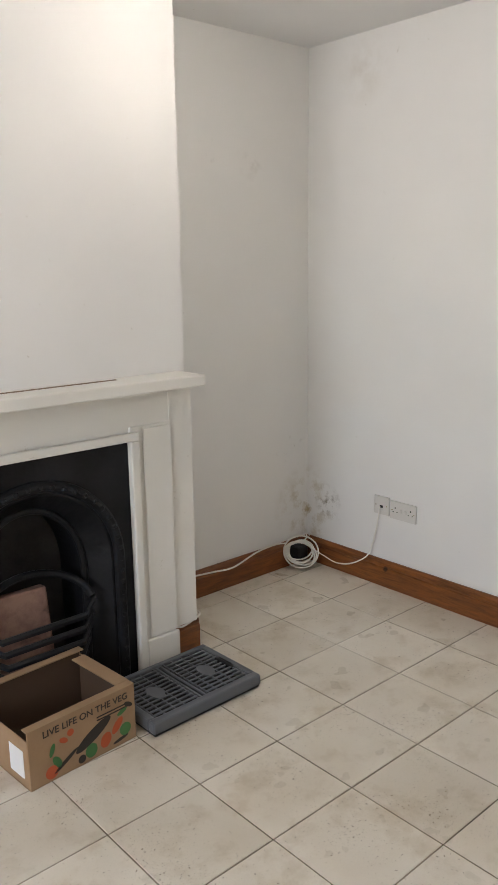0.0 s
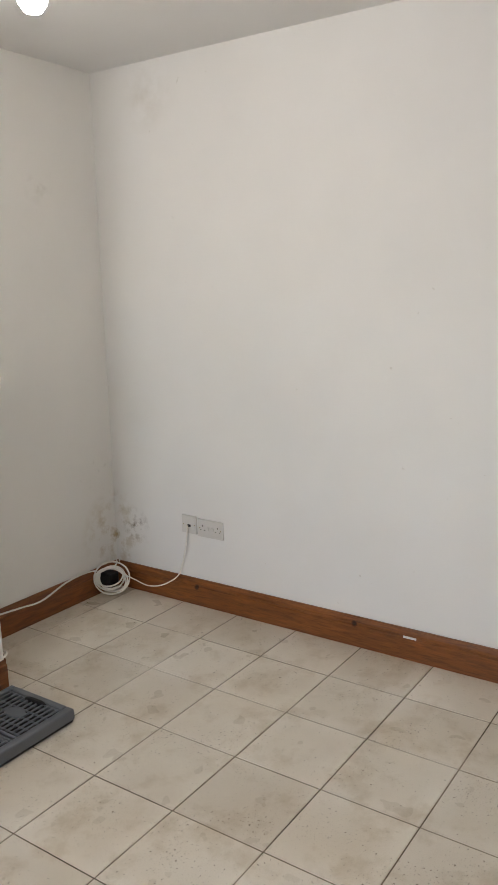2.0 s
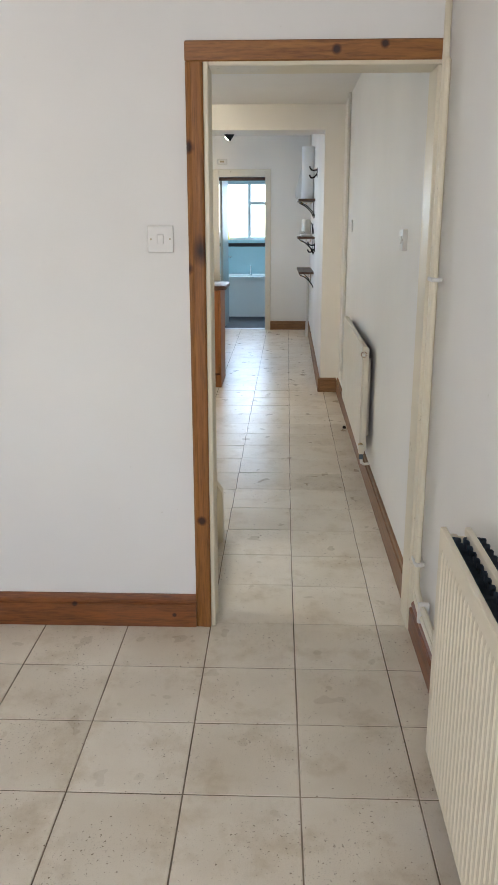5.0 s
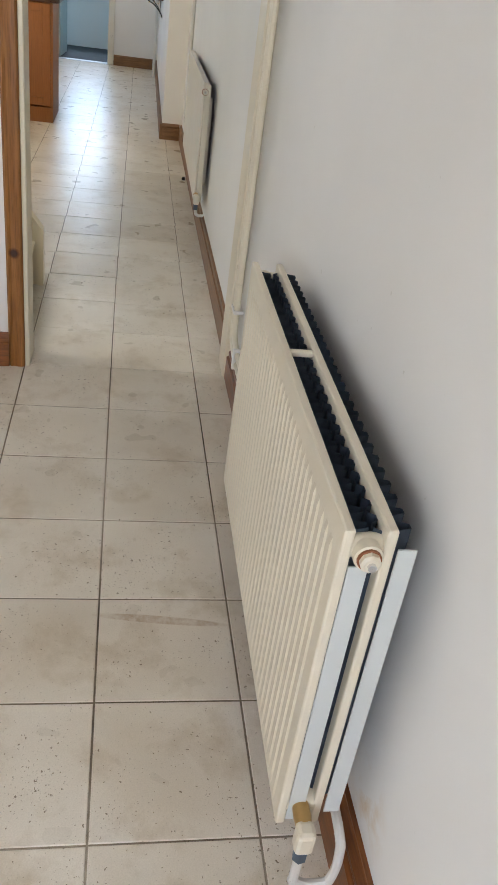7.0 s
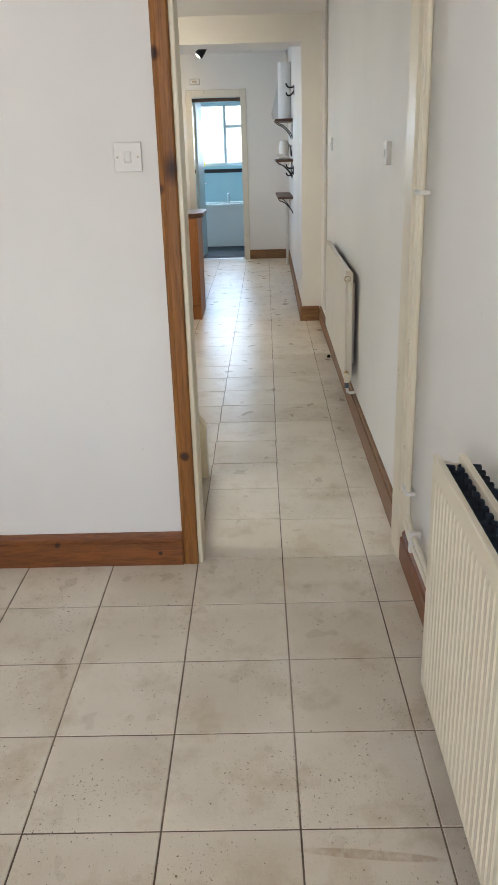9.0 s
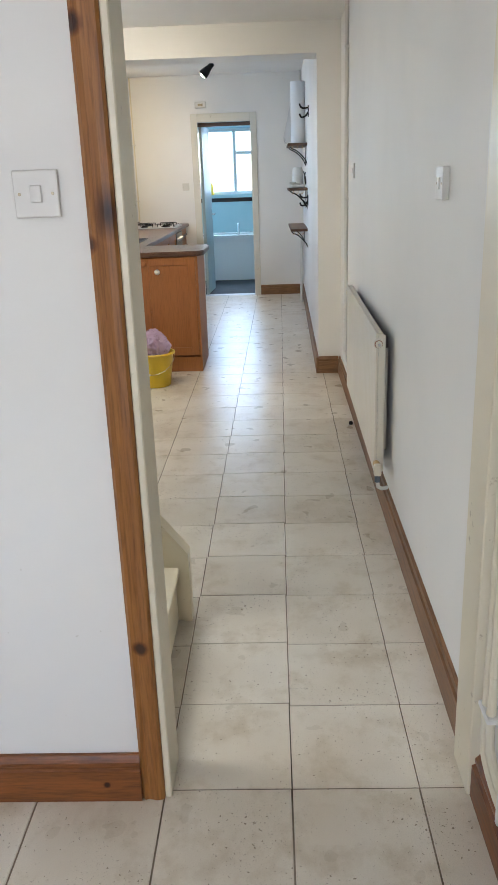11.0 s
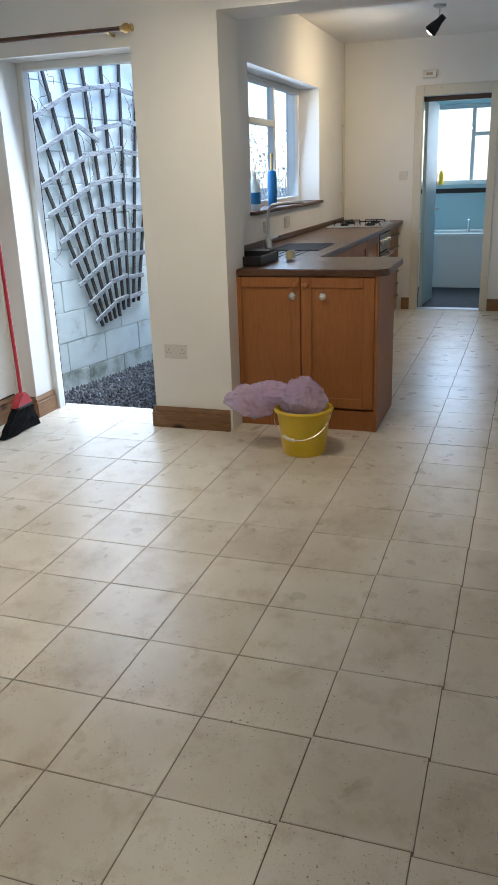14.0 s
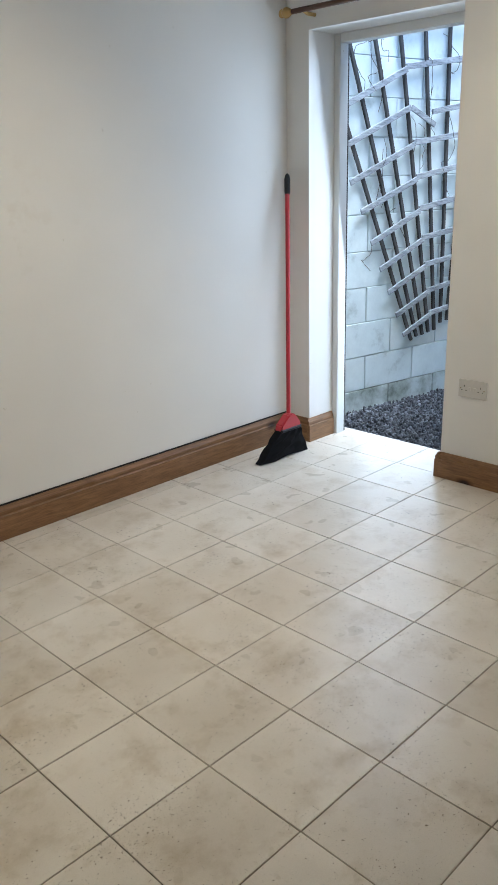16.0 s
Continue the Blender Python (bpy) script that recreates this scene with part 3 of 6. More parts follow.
PINE_LABEL, DULL_LABEL = "orange-brown varnished pine baseboard with knots", "dull brown worn pine baseboard"
skirting("baseboard_between", "y", 0.157, YL1 - 0.022, W1, -1, M_PINE_Y, PINE_LABEL)
skirting("baseboard_alcove", "x", 1.757, W1, YL1, -1, M_PINE_X, PINE_LABEL)
skirting("baseboard_breast", "x", 1.655, 1.757 + 0.022, 2.385, -1, M_PINE_X, PINE_LABEL, 0.135)
skirting("baseboard_breast_side", "y", 2.385, YL1 - 0.022, 1.757, 1, M_PINE_Y, PINE_LABEL, 0.135)
skirting("baseboard_right_front", "x", XF, W1, -0.675, 1, M_PINE_X, PINE_LABEL, 0.128, 0.030)
bm = bmesh.new()
prism(bm, [(W1B, yr2(W1B)), (W2, yr2(W2)), (W2, yr2(W2) + 0.02), (W1B, yr2(W1B) + 0.02)], "z", 0.0, 0.105)
prism(bm, [(W1B, yr2(W1B)), (W2, yr2(W2)), (W2, yr2(W2) + 0.012), (W1B, yr2(W1B) + 0.012)], "z", 0.105, 0.128)
structure("baseboard_right_back", bm, M_DULL_X, "dull brown worn pine baseboard along the party wall")
skirting("baseboard_left_back", "x", 3.75, W2 - 0.022, YL2, -1, M_DULL_X, "brown pine baseboard with a dark gap above it", 0.150)
# a black strip stands in for the shade in the gap above the board
structure("trim_gap", box((3.75, YL2 - 0.006, 0.1505), (W2 - 0.03, YL2 - 0.0005, 0.157)), M_SLOT, "dark strip painted as the shade in the gap above the loose baseboard")
skirting("baseboard_end", "y", 2.57, YL2, W2, -1, M_DULL_Y, DULL_LABEL, 0.135)
skirting("baseboard_reveal", "x", W2 - 0.022, 7.43, 2.57, -1, M_DULL_X, DULL_LABEL, 0.135)
skirting("baseboard_column", "y", 1.225, 1.71, W2, -1, M_DULL_Y, DULL_LABEL, 0.13)
skirting("baseboard_column_side", "x", W2 - 0.022, W2B, 1.71, 1, M_DULL_X, DULL_LABEL, 0.13)
skirting("baseboard_nib", "y", yr2(W2) + 0.02, yrk(W2), W2, -1, M_DULL_Y, DULL_LABEL, 0.13)
bm = bmesh.new()
prism(bm, [(W2 - 0.022, yrk(W2)), (XB, yrk(XB)), (XB, yrk(XB) + 0.02), (W2 - 0.022, yrk(W2) + 0.02)], "z", 0.0, 0.125)
structure("baseboard_right_kitchen", bm, M_DULL_X, DULL_LABEL)
skirting("baseboard_back_kitchen", "y", yrk(XB), -0.045, XB, -1, M_DULL_Y, DULL_LABEL, 0.125)
skirting("baseboard_back_kitchen_left", "y", 0.775, 0.86, XB, -1, M_DULL_Y, DULL_LABEL, 0.125)

# doorway between the rooms: cream lining, pine architrave
doorway = thing("door_1", "cream painted door lining with varnished pine architrave, no door", "doorway", "", "structure", (W1, -0.27, 0))


def lpart(name, bm, material, parent, label=""):
    """A part given in world coordinates."""
    root = parent
    off = Vector(root.location)
    while root.parent:
        root = root.parent
        off += Vector(root.location)
    bmesh.ops.translate(bm, verts=bm.verts, vec=-off)
    return part(name, bm, material, parent, label)


lpart("jamb", box((W1 - 0.012, 0.084, 0), (W1B + 0.012, 0.1005, 1.985), 0.003), M_CREAM, doorway)
lpart("jamb_packing", box((W1 + 0.001, 0.1005, 0), (W1B - 0.001, 0.125, 1.985)), M_CREAM, doorway)
lpart("jamb", box((W1 - 0.012, -0.675, 0), (W1B + 0.012, -0.637, 1.96), 0.003), M_CREAM, doorway)
lpart("head", box((W1 - 0.012, -0.675, 1.960), (W1B + 0.012, 0.083, 1.985), 0.003), M_CREAM, doorway)
ARCH = [(0, 0), (0.056, 0), (0.056, 0.010), (0.048, 0.018), (0.038, 0.015), (0.021, 0.020), (0.006, 0.018), (0, 0.012)]
lpart("architrave", prism(bmesh.new(), [(W1 - v, 0.1015 + u) for u, v in ARCH], "z", 0, 1.972), M_PINE_Z, doorway, "varnished pine architrave with dark knots")
lpart("architrave", box((W1 - 0.017, -0.664, 1.973), (W1, 0.158, 2.034), 0.004), M_ARCH_Y, doorway, "varnished pine head architrave")

# ---- floor tiles ----
PITCH, TX0, TY0 = 0.316, 2.189, 0.104
GAP, GAP_BACK = 0.0044, 0.0032


def tile_bmesh(x0, y0, x1, y1):
    bm = bmesh.new()
    c = 0.0013
    top = [bm.verts.new(p) for p in ((x0 + c, y0 + c, 0), (x1 - c, y0 + c, 0), (x1 - c, y1 - c, 0), (x0 + c, y1 - c, 0))]
    mid = [bm.verts.new(p) for p in ((x0, y0, -c), (x1, y0, -c), (x1, y1, -c), (x0, y1, -c))]
    low = [bm.verts.new((v.co.x, v.co.y, -0.009)) for v in mid]
    bm.faces.new(top)
    for a, b in ((top, mid), (mid, low)):
        for i in range(4):
            bm.faces.new((a[i], b[i], b[(i + 1) % 4], a[(i + 1) % 4]))
    bmesh.ops.recalc_face_normals(bm, faces=bm.faces)
    return bm


def lay_tiles():
    rng = random.Random(4)
    kinds = []
    for gap in (GAP, GAP_BACK):
        half = PITCH / 2 - gap / 2
        bm = tile_bmesh(-half, -half, half, half)
        whole = bpy.data.meshes.new("tile")
        bm.to_mesh(whole)
        bm.free()
        whole.materials.append(M_TILE)
        kinds.append((half, whole))
    far = bmesh.new()
    for i in range(-15, 31):
        for j in range(-4, 10):
            # the back rooms' tiles were laid a little out of line
            slip = 0.0
            cx = TX0 + (i + 0.5) * PITCH
            half, whole = kinds[cx > W1B]
            if cx > W1B:
                slip = 0.022 if j == -1 else 0.010
            cx += slip
            drift = 0.008 * max(0.0, cx - 3.7)      # the joints by the party wall fan out a little
            cy = TY0 + (j + 0.5) * PITCH - 0.004 * max(0.0, cx - 2.8) - (drift if j < 0 else 0.0)
            lo_y = -0.675 if cx < W1B else (-0.78 if cx < W2 else yrk(cx))
            hi_y = YL1 if cx < W1B else (2.57 if W2 < cx < W2B else (YL2 if cx < W2 else YK))
            x0, x1 = max(cx - half, XF), min(cx + half, XB)
            if slip and cx - slip - PITCH <= W1B:
                x0 -= slip
            y0, y1 = max(cy - half - (drift if j == 0 else 0.0), lo_y), min(cy + half, hi_y)
            if x1 - x0 < 0.015 or y1 - y0 < 0.015:
                continue
            tilt = Euler((rng.uniform(-1, 1) * 0.003, rng.uniform(-1, 1) * 0.003, 0))
            lift = rng.uniform(-0.0003, 0.0003)
            near = -0.6 < cx < 7.9
            full = abs(x1 - x0 - 2 * half) < 1e-4 and abs(y1 - y0 - 2 * half) < 1e-4
            if near:
                if full:
                    ob = new("tile", whole)
                    ob.location = (cx, cy, lift)
                    ob.rotation_euler = tilt
                else:
                    mx, my = (x0 + x1) / 2, (y0 + y1) / 2
                    ob = part("tile", tile_bmesh(x0 - mx, y0 - my, x1 - mx, y1 - my), M_TILE)
                    ob.location = (mx, my, lift)
                    ob.rotation_euler = tilt
                ob.parent = floor
            else:
                q = tile_bmesh(x0 - cx, y0 - cy, x1 - cx, y1 - cy)
                q.transform(Matrix.Translation((cx, cy, lift)) @ tilt.to_matrix().to_4x4())
                tmp = bpy.data.meshes.new("t")
                q.to_mesh(tmp)
                q.free()
                far.from_mesh(tmp)
                bpy.data.meshes.remove(tmp)
    ob = part("tiles_far", far, M_TILE, floor)
    ob["kind"] = "stuff"


# ---- windows and yard doorway ----
def window_unit(name, label, origin, along, out, width, z0, z1, bars, transoms, material, frame_w=0.05, depth=0.06):
    """origin: lower corner of the frame; along, out: unit vectors in plan; bars: cuts along the width; transoms: (from, to, height)."""
    w = thing(name, label, "window", "", "structure", origin)
    a, o = Vector(along), Vector(out)

    def bar(nm, u0, v0, u1, v1, d0=0.0, d1=depth):
        p, q = a * u0 + o * d0, a * u1 + o * d1
        lo = [min(p[k], q[k]) for k in range(2)] + [v0]
        hi = [max(p[k], q[k]) for k in range(2)] + [v1]
        return part(nm, box(lo, hi, 0.005), material, w)

    h = z1 - z0
    bar("window_frame", 0, 0, width, frame_w)
    bar("window_frame", 0, h - frame_w, width, h)
    bar("window_frame", 0, frame_w, frame_w, h - frame_w)
    bar("window_frame", width - frame_w, frame_w, width, h - frame_w)
    for u in bars:
        bar("mullion", u - frame_w / 2, frame_w, u + frame_w / 2, h - frame_w)
    for u0, u1, v in transoms:
        bar("transom", u0 + frame_w / 2, v - frame_w / 2, u1 - frame_w / 2, v + frame_w / 2)
    cuts = [0, *bars, width]
    for u0, u1 in zip(cuts, cuts[1:]):
        p, q = a * (u0 + 0.02) + o * (depth * 0.45), a * (u1 - 0.02) + o * (depth * 0.55)
        lo = [min(p[k], q[k]) for k in range(2)] + [0.03]
        hi = [max(p[k], q[k]) for k in range(2)] + [h - 0.03]
        pane = part("pane", box(lo, hi), M_PANE, w)
        pane.visible_shadow = False
    return w


window_unit("window_1", "white painted casement window with three lights over the sink", (8.63, 1.71, 1.20), (1, 0, 0), (0, 1, 0), 2.07, 1.20, 2.19,
            (0.56, 1.26), ((0.56, 1.26, 0.66),), M_WFRAME)
structure("trim_window_sill", box((8.60, 1.485, 1.178), (10.73, 1.82, 1.204), 0.006), M_SHELF, "brown tiled sill of the kitchen window")
window_unit("window_2", "white painted bathroom window with a small top light", (BX + 0.10, -0.15, 1.24), (0, 1, 0), (1, 0, 0), 1.40, 1.24, 2.22,
            (0.50,), ((0.0, 0.50, 0.62),), M_WFRAME)
window_unit("window_3", "white painted front window", (XF - 0.18, 0.35, 0.8), (0, 1, 0), (-1, 0, 0), 1.5, 0.8, 2.1, (0.75,), (), M_WFRAME)

yard_door = thing("door_2", "white painted frame of the yard doorway, door standing open out of sight", "doorway", "", "structure", (7.46, 2.14, 0))
lpart("jamb", box((7.435, 2.53, -0.06), (7.505, 2.57, 2.13), 0.004), M_WFRAME, yard_door)
lpart("jamb", box((7.435, 1.71, -0.06), (7.505, 1.745, 2.13), 0.004), M_WFRAME, yard_door)
lpart("head", box((7.435, 1.745, 2.085), (7.505, 2.53, 2.13), 0.004), M_WFRAME, yard_door)
lpart("sill", box((7.50, 1.72, -0.12), (7.56, 2.56, -0.004), 0.004), M_WFRAME, yard_door)
lpart("weather_strip", box((7.505, 2.533, 0.0), (7.517, 2.553, 2.08), 0.002), M_TREL_DARK, yard_door, "dark perished strip along the frame")

# ---- yard ----
structure("ground", box((-60, -80, -0.5), (90, 80, -0.13)), M_GROUND, "dark earth around the house")
YWX, YWY, YSL = 7.99, 2.935, -0.17     # boundary wall: a point and its slope in plan


def ywall(x):
    return YWY + YSL * (x - YWX)


yard_wall = structure("wall_yard", prism(bmesh.new(), [(7.2, ywall(7.2) + 0.006), (10.1, ywall(10.1) + 0.006), (10.1, ywall(10.1) + 0.2), (7.2, ywall(7.2) + 0.2)], "z", -0.4, 2.75),
                      M_MORTAR, "white painted concrete block boundary wall with mossy foot")
structure("wall_outer", boxes([((7.55, 1.82, -0.3), (8.63, 1.84, 2.85)), ((10.7, 1.82, -0.3), (XBB, 1.84, 2.85)), ((8.63, 1.82, -0.3), (10.7, 1.84, 1.19)), ((8.63, 1.82, 2.19), (10.7, 1.84, 2.85)), ((XBB, 1.82, -0.3), (BX + 0.27, 1.84, 2.75))]), M_RENDER, "pale rendered outside wall of the kitchen")


def lay_blocks():
    rng = random.Random(8)
    ang = math.atan(YSL)
    for row in range(-1, 12):
        z0 = 0.055 + 0.230 * (row - 0)
        for k in range(-1, 6):
            u0 = 7.3 + 0.45 * k + (0.225 if row % 2 else 0.0)
            if u0 > 9.9:
                continue
            bm = box((-0.2243, -0.007, 0.002), (0.2243, 0.02, 0.228), 0.003)
            ob = part("block", bm, M_BLOCK if row >= 0 else M_BLOCK_LOW, yard_wall)
            x = u0 + 0.22
            ob.matrix_basis = Matrix.Translation((x, ywall(x) + rng.uniform(-0.002, 0.002), z0)) @ Matrix.Rotation(ang, 4, 'Z')


def lay_gravel():
    rng = random.Random(5)
    verts, faces = [], []
    ico = bmesh.new()
    bmesh.ops.create_icosphere(ico, subdivisions=1, radius=1.0)
    base = [v.co.copy() for v in ico.verts]
    tri = [[v.index for v in f.verts] for f in ico.faces]
    ico.free()
    for _ in range(9000):
        x = rng.uniform(7.58, 9.9)
        y = rng.uniform(1.85, ywall(x) - 0.01)
        s = rng.uniform(0.006, 0.015)
        e = Euler((rng.uniform(0, 6), rng.uniform(0, 6), rng.uniform(0, 6))).to_matrix()
        sc = Vector((s * rng.uniform(0.8, 1.7), s * rng.uniform(0.7, 1.2), s * rng.uniform(0.45, 0.8)))
        o = len(verts)
        c = Vector((x, y, -0.092 + rng.uniform(-0.008, 0.012)))
        verts += [c + e @ Vector((b.x * sc.x, b.y * sc.y, b.z * sc.z)) for b in base]
        faces += [[o + i for i in f] for f in tri]
    me = bpy.data.meshes.new("gravel")
    me.from_pydata(verts, [], faces)
    me.materials.append(M_GRAVEL)
    tagged(new("gravel", me), "dark blue-grey slate chippings covering the yard", "gravel", "", "stuff")
    structure("ground_yard", box((7.56, 1.84, -0.3), (14.5, 3.1, -0.098)), M_GROUND, "dark soil under the slate chippings")

# ---- front room ----
def fireplace():
    f = thing("fireplace", "white painted timber mantelpiece round a black cast-iron arched fireplace", "fireplace", "", "", (1.105, 2.36, 0))
    cx = 1.105                                 # the fireplace's middle
    for s in (-1, 1):
        e0, e1 = cx + s * 0.375, cx + s * 0.548
        a, b = min(e0, e1), max(e0, e1)
        pil = lpart("pilaster", box((a, 2.345, 0), (b, 2.385, 0.945), 0.004), M_MANTEL, f)
        inner, outer = (a, b) if s > 0 else (b, a)
        lpart("panel", box((min(inner + s * 0.052, outer), 2.338, 0.13), (max(inner + s * 0.052, outer), 2.345, 0.935), 0.003), M_MANTEL, f)
        lpart("plinth", box((a + (0.03 if s > 0 else 0), 2.330, 0), (b + 0.004 - (0.03 if s < 0 else 0), 2.345, 0.125), 0.003), M_MANTEL, f)
        m0, m1 = cx + s * 0.370, cx + s * 0.405
        lpart("moulding", box((min(m0, m1), 2.328, 0.0), (max(m0, m1), 2.347, 0.894), 0.006, 2), M_MANTEL, f)
        lpart("side_panel", box((min(cx + s * 0.548, cx + s * 0.652), 2.350, 0.127), (max(cx + s * 0.548, cx + s * 0.652), 2.386, 1.06), 0.002), M_MANTEL, f)
    lpart("moulding", box((cx - 0.405, 2.328, 0.895), (cx + 0.405, 2.347, 0.927), 0.006, 2), M_MANTEL, f)
    lpart("frieze", box((cx - 0.565, 2.352, 0.915), (cx + 0.565, 2.385, 1.075), 0.004), M_MANTEL, f)
    lpart("mantel_shelf", box((cx - 0.628, 2.225, 1.078), (cx + 0.628, 2.385, 1.118), 0.005, 2), M_MANTEL, f, "white painted shelf with a worn back edge")
    lpart("back_gap", box((cx - 0.60, 2.334, 1.116), (cx + 0.33, 2.350, 1.1195)), M_GAP, f, "bare brown gap behind the shelf")
    # cast-iron insert: plate with an arched opening
    bm = bmesh.new()
    n, r, zc = 28, 0.285, 0.48
    plate = []
    for k in range(n + 1):
        t = math.pi * k / n
        plate.append((cx + r * math.cos(t), zc + r * 1.0 * math.sin(t)))
    hole = [(cx + r, 0.0), *plate, (cx - r, 0.0)]
    edge = [(cx + 0.375, 0.0)]
    for (u, v) in plate:
        t = math.atan2(v - zc, u - cx)
        k = min(0.375 / max(abs(math.cos(t)), 1e-6), (0.898 - zc) / max(math.sin(t), 1e-6))
        edge.append((cx + k * math.cos(t), zc + k * math.sin(t)))
    edge.append((cx - 0.375, 0.0))
    y = 2.362
    hv = [bm.verts.new((u, y, v)) for u, v in hole]
    ev = [bm.verts.new((u, y, v)) for u, v in edge]
    bv = [bm.verts.new((cx + (u - cx) * 0.72, y + 0.075, v if v < 0.01 else v * 0.91)) for u, v in hole]
    dv = [bm.verts.new((cx + (u - cx) * 0.70, y + 0.24, v if v < 0.01 else v * 0.90)) for u, v in hole]
    for i in range(len(hole) - 1):
        bm.faces.new((hv[i], hv[i + 1], ev[i + 1], ev[i]))
        bm.faces.new((hv[i + 1], hv[i], bv[i], bv[i + 1]))
        bm.faces.new((bv[i + 1], bv[i], dv[i], dv[i + 1]))
    # upper corners
    for s in (1, -1):
        near = [v for v in ev if abs(v.co.x - (cx + s * 0.375)) < 1e-3]
        top = [v for v in ev if abs(v.co.z - 0.898) < 1e-3]
        a, b = max(near, key=lambda v: v.co.z), (max if s > 0 else min)(top, key=lambda v: v.co.x)
        c = bm.verts.new((cx + s * 0.375, y, 0.898))
        bm.faces.new((a, b, c))
    bmesh.ops.recalc_face_normals(bm, faces=bm.faces)
    insert = lpart("cast_iron_insert", bm, M_IRON, f, "black cast-iron arched insert")
    lpart("fireback", box((cx - 0.24, 2.585, 0.0), (cx + 0.24, 2.615, 0.77)), M_SOOT, f, "sooty fireback")
    for rad, w, z0 in ((0.315, 0.021, 0.0),):
        pts = [(cx + rad, y - 0.004, z0)] + [(cx + rad, y - 0.004, z0 + (zc - z0) * k / 8) for k in range(1, 8)]
        pts += [(cx + rad * math.cos(math.pi * k / 30), y - 0.004, zc + rad * math.sin(math.pi * k / 30)) for k in range(31)]
        pts += [(cx - rad, y - 0.004, z0 + (zc - z0) * (8 - k) / 8) for k in range(1, 9)]
        smooth(lpart("arch_moulding", tube(bmesh.new(), pts, w, 10), M_IRON, f))
    pts = [(cx + (u - cx) * 0.735, y + 0.066, v if v < 0.01 else v * 0.915) for u, v in hole]
    smooth(lpart("arch_moulding", tube(bmesh.new(), pts, 0.013, 10), M_IRON, f))
    # beads along the big arch
    bm = bmesh.new()
    bmesh.ops.create_icosphere(bm, subdivisions=1, radius=0.013)
    first = smooth(part("bead", bm, M_IRON, f))
    L = 2 * zc + math.pi * 0.315
    for k in range(46):
        d = k / 45 * L
        if d < zc:
            p = (cx + 0.315, d)
        elif d < zc + math.pi * 0.315:
            t = (d - zc) / 0.315
            p = (cx + 0.315 * math.cos(t), zc + 0.315 * math.sin(t))
        else:
            p = (cx - 0.315, L - d)
        ob = first if k == 0 else new("bead", first.data)
        ob.parent = f
        ob.location = (p[0] - 1.105, y - 0.018 - 2.36, p[1])
    # grate: bowed bars, a hood lip and the brick behind
    for k in range(6):
        z = 0.07 + 0.048 * k
        w = 0.165 + 0.010 * k
        pts = [(cx - w, 2.385, z + 0.03), (cx - w * 0.72, 2.335, z), (cx + w * 0.72, 2.335, z), (cx + w, 2.385, z + 0.03)]
        lpart("grate_bar", tube(bmesh.new(), pts, 0.0125, 6), M_IRON, f)
    lpart("hood", tube(bmesh.new(), [(cx + 0.20 * math.cos(math.pi * k / 16), 2.365 + 0.10 * math.sin(math.pi * k / 16), 0.36 + 0.10 * math.sin(math.pi * k / 16)) for k in range(17)], 0.014, 8), M_IRON, f)
    bm = box((cx - 0.165, 2.425, 0.10), (cx + 0.070, 2.475, 0.41), 0.010, 2, Matrix.Rotation(radians(-8), 4, 'X'))
    lpart("firebrick", bm, M_FIREBRICK, f, "scorched pinkish firebrick slab")
    lpart("hearth_tray", box((cx - 0.19, 2.37, 0.0), (cx + 0.19, 2.56, 0.045), 0.01), M_IRON, f)


fireplace()


def text_mesh(body, size, depth=0.0006):
    c = bpy.data.curves.new("lettering", 'FONT')
    c.body, c.size, c.extrude, c.align_x = body, size, depth, 'CENTER'
    tmp = bpy.data.objects.new("lettering", c)
    scene.collection.objects.link(tmp)
    me = bpy.data.meshes.new_from_object(tmp.evaluated_get(bpy.context.evaluated_depsgraph_get()))
    bpy.data.objects.remove(tmp)
    bpy.data.curves.remove(c)
    return me


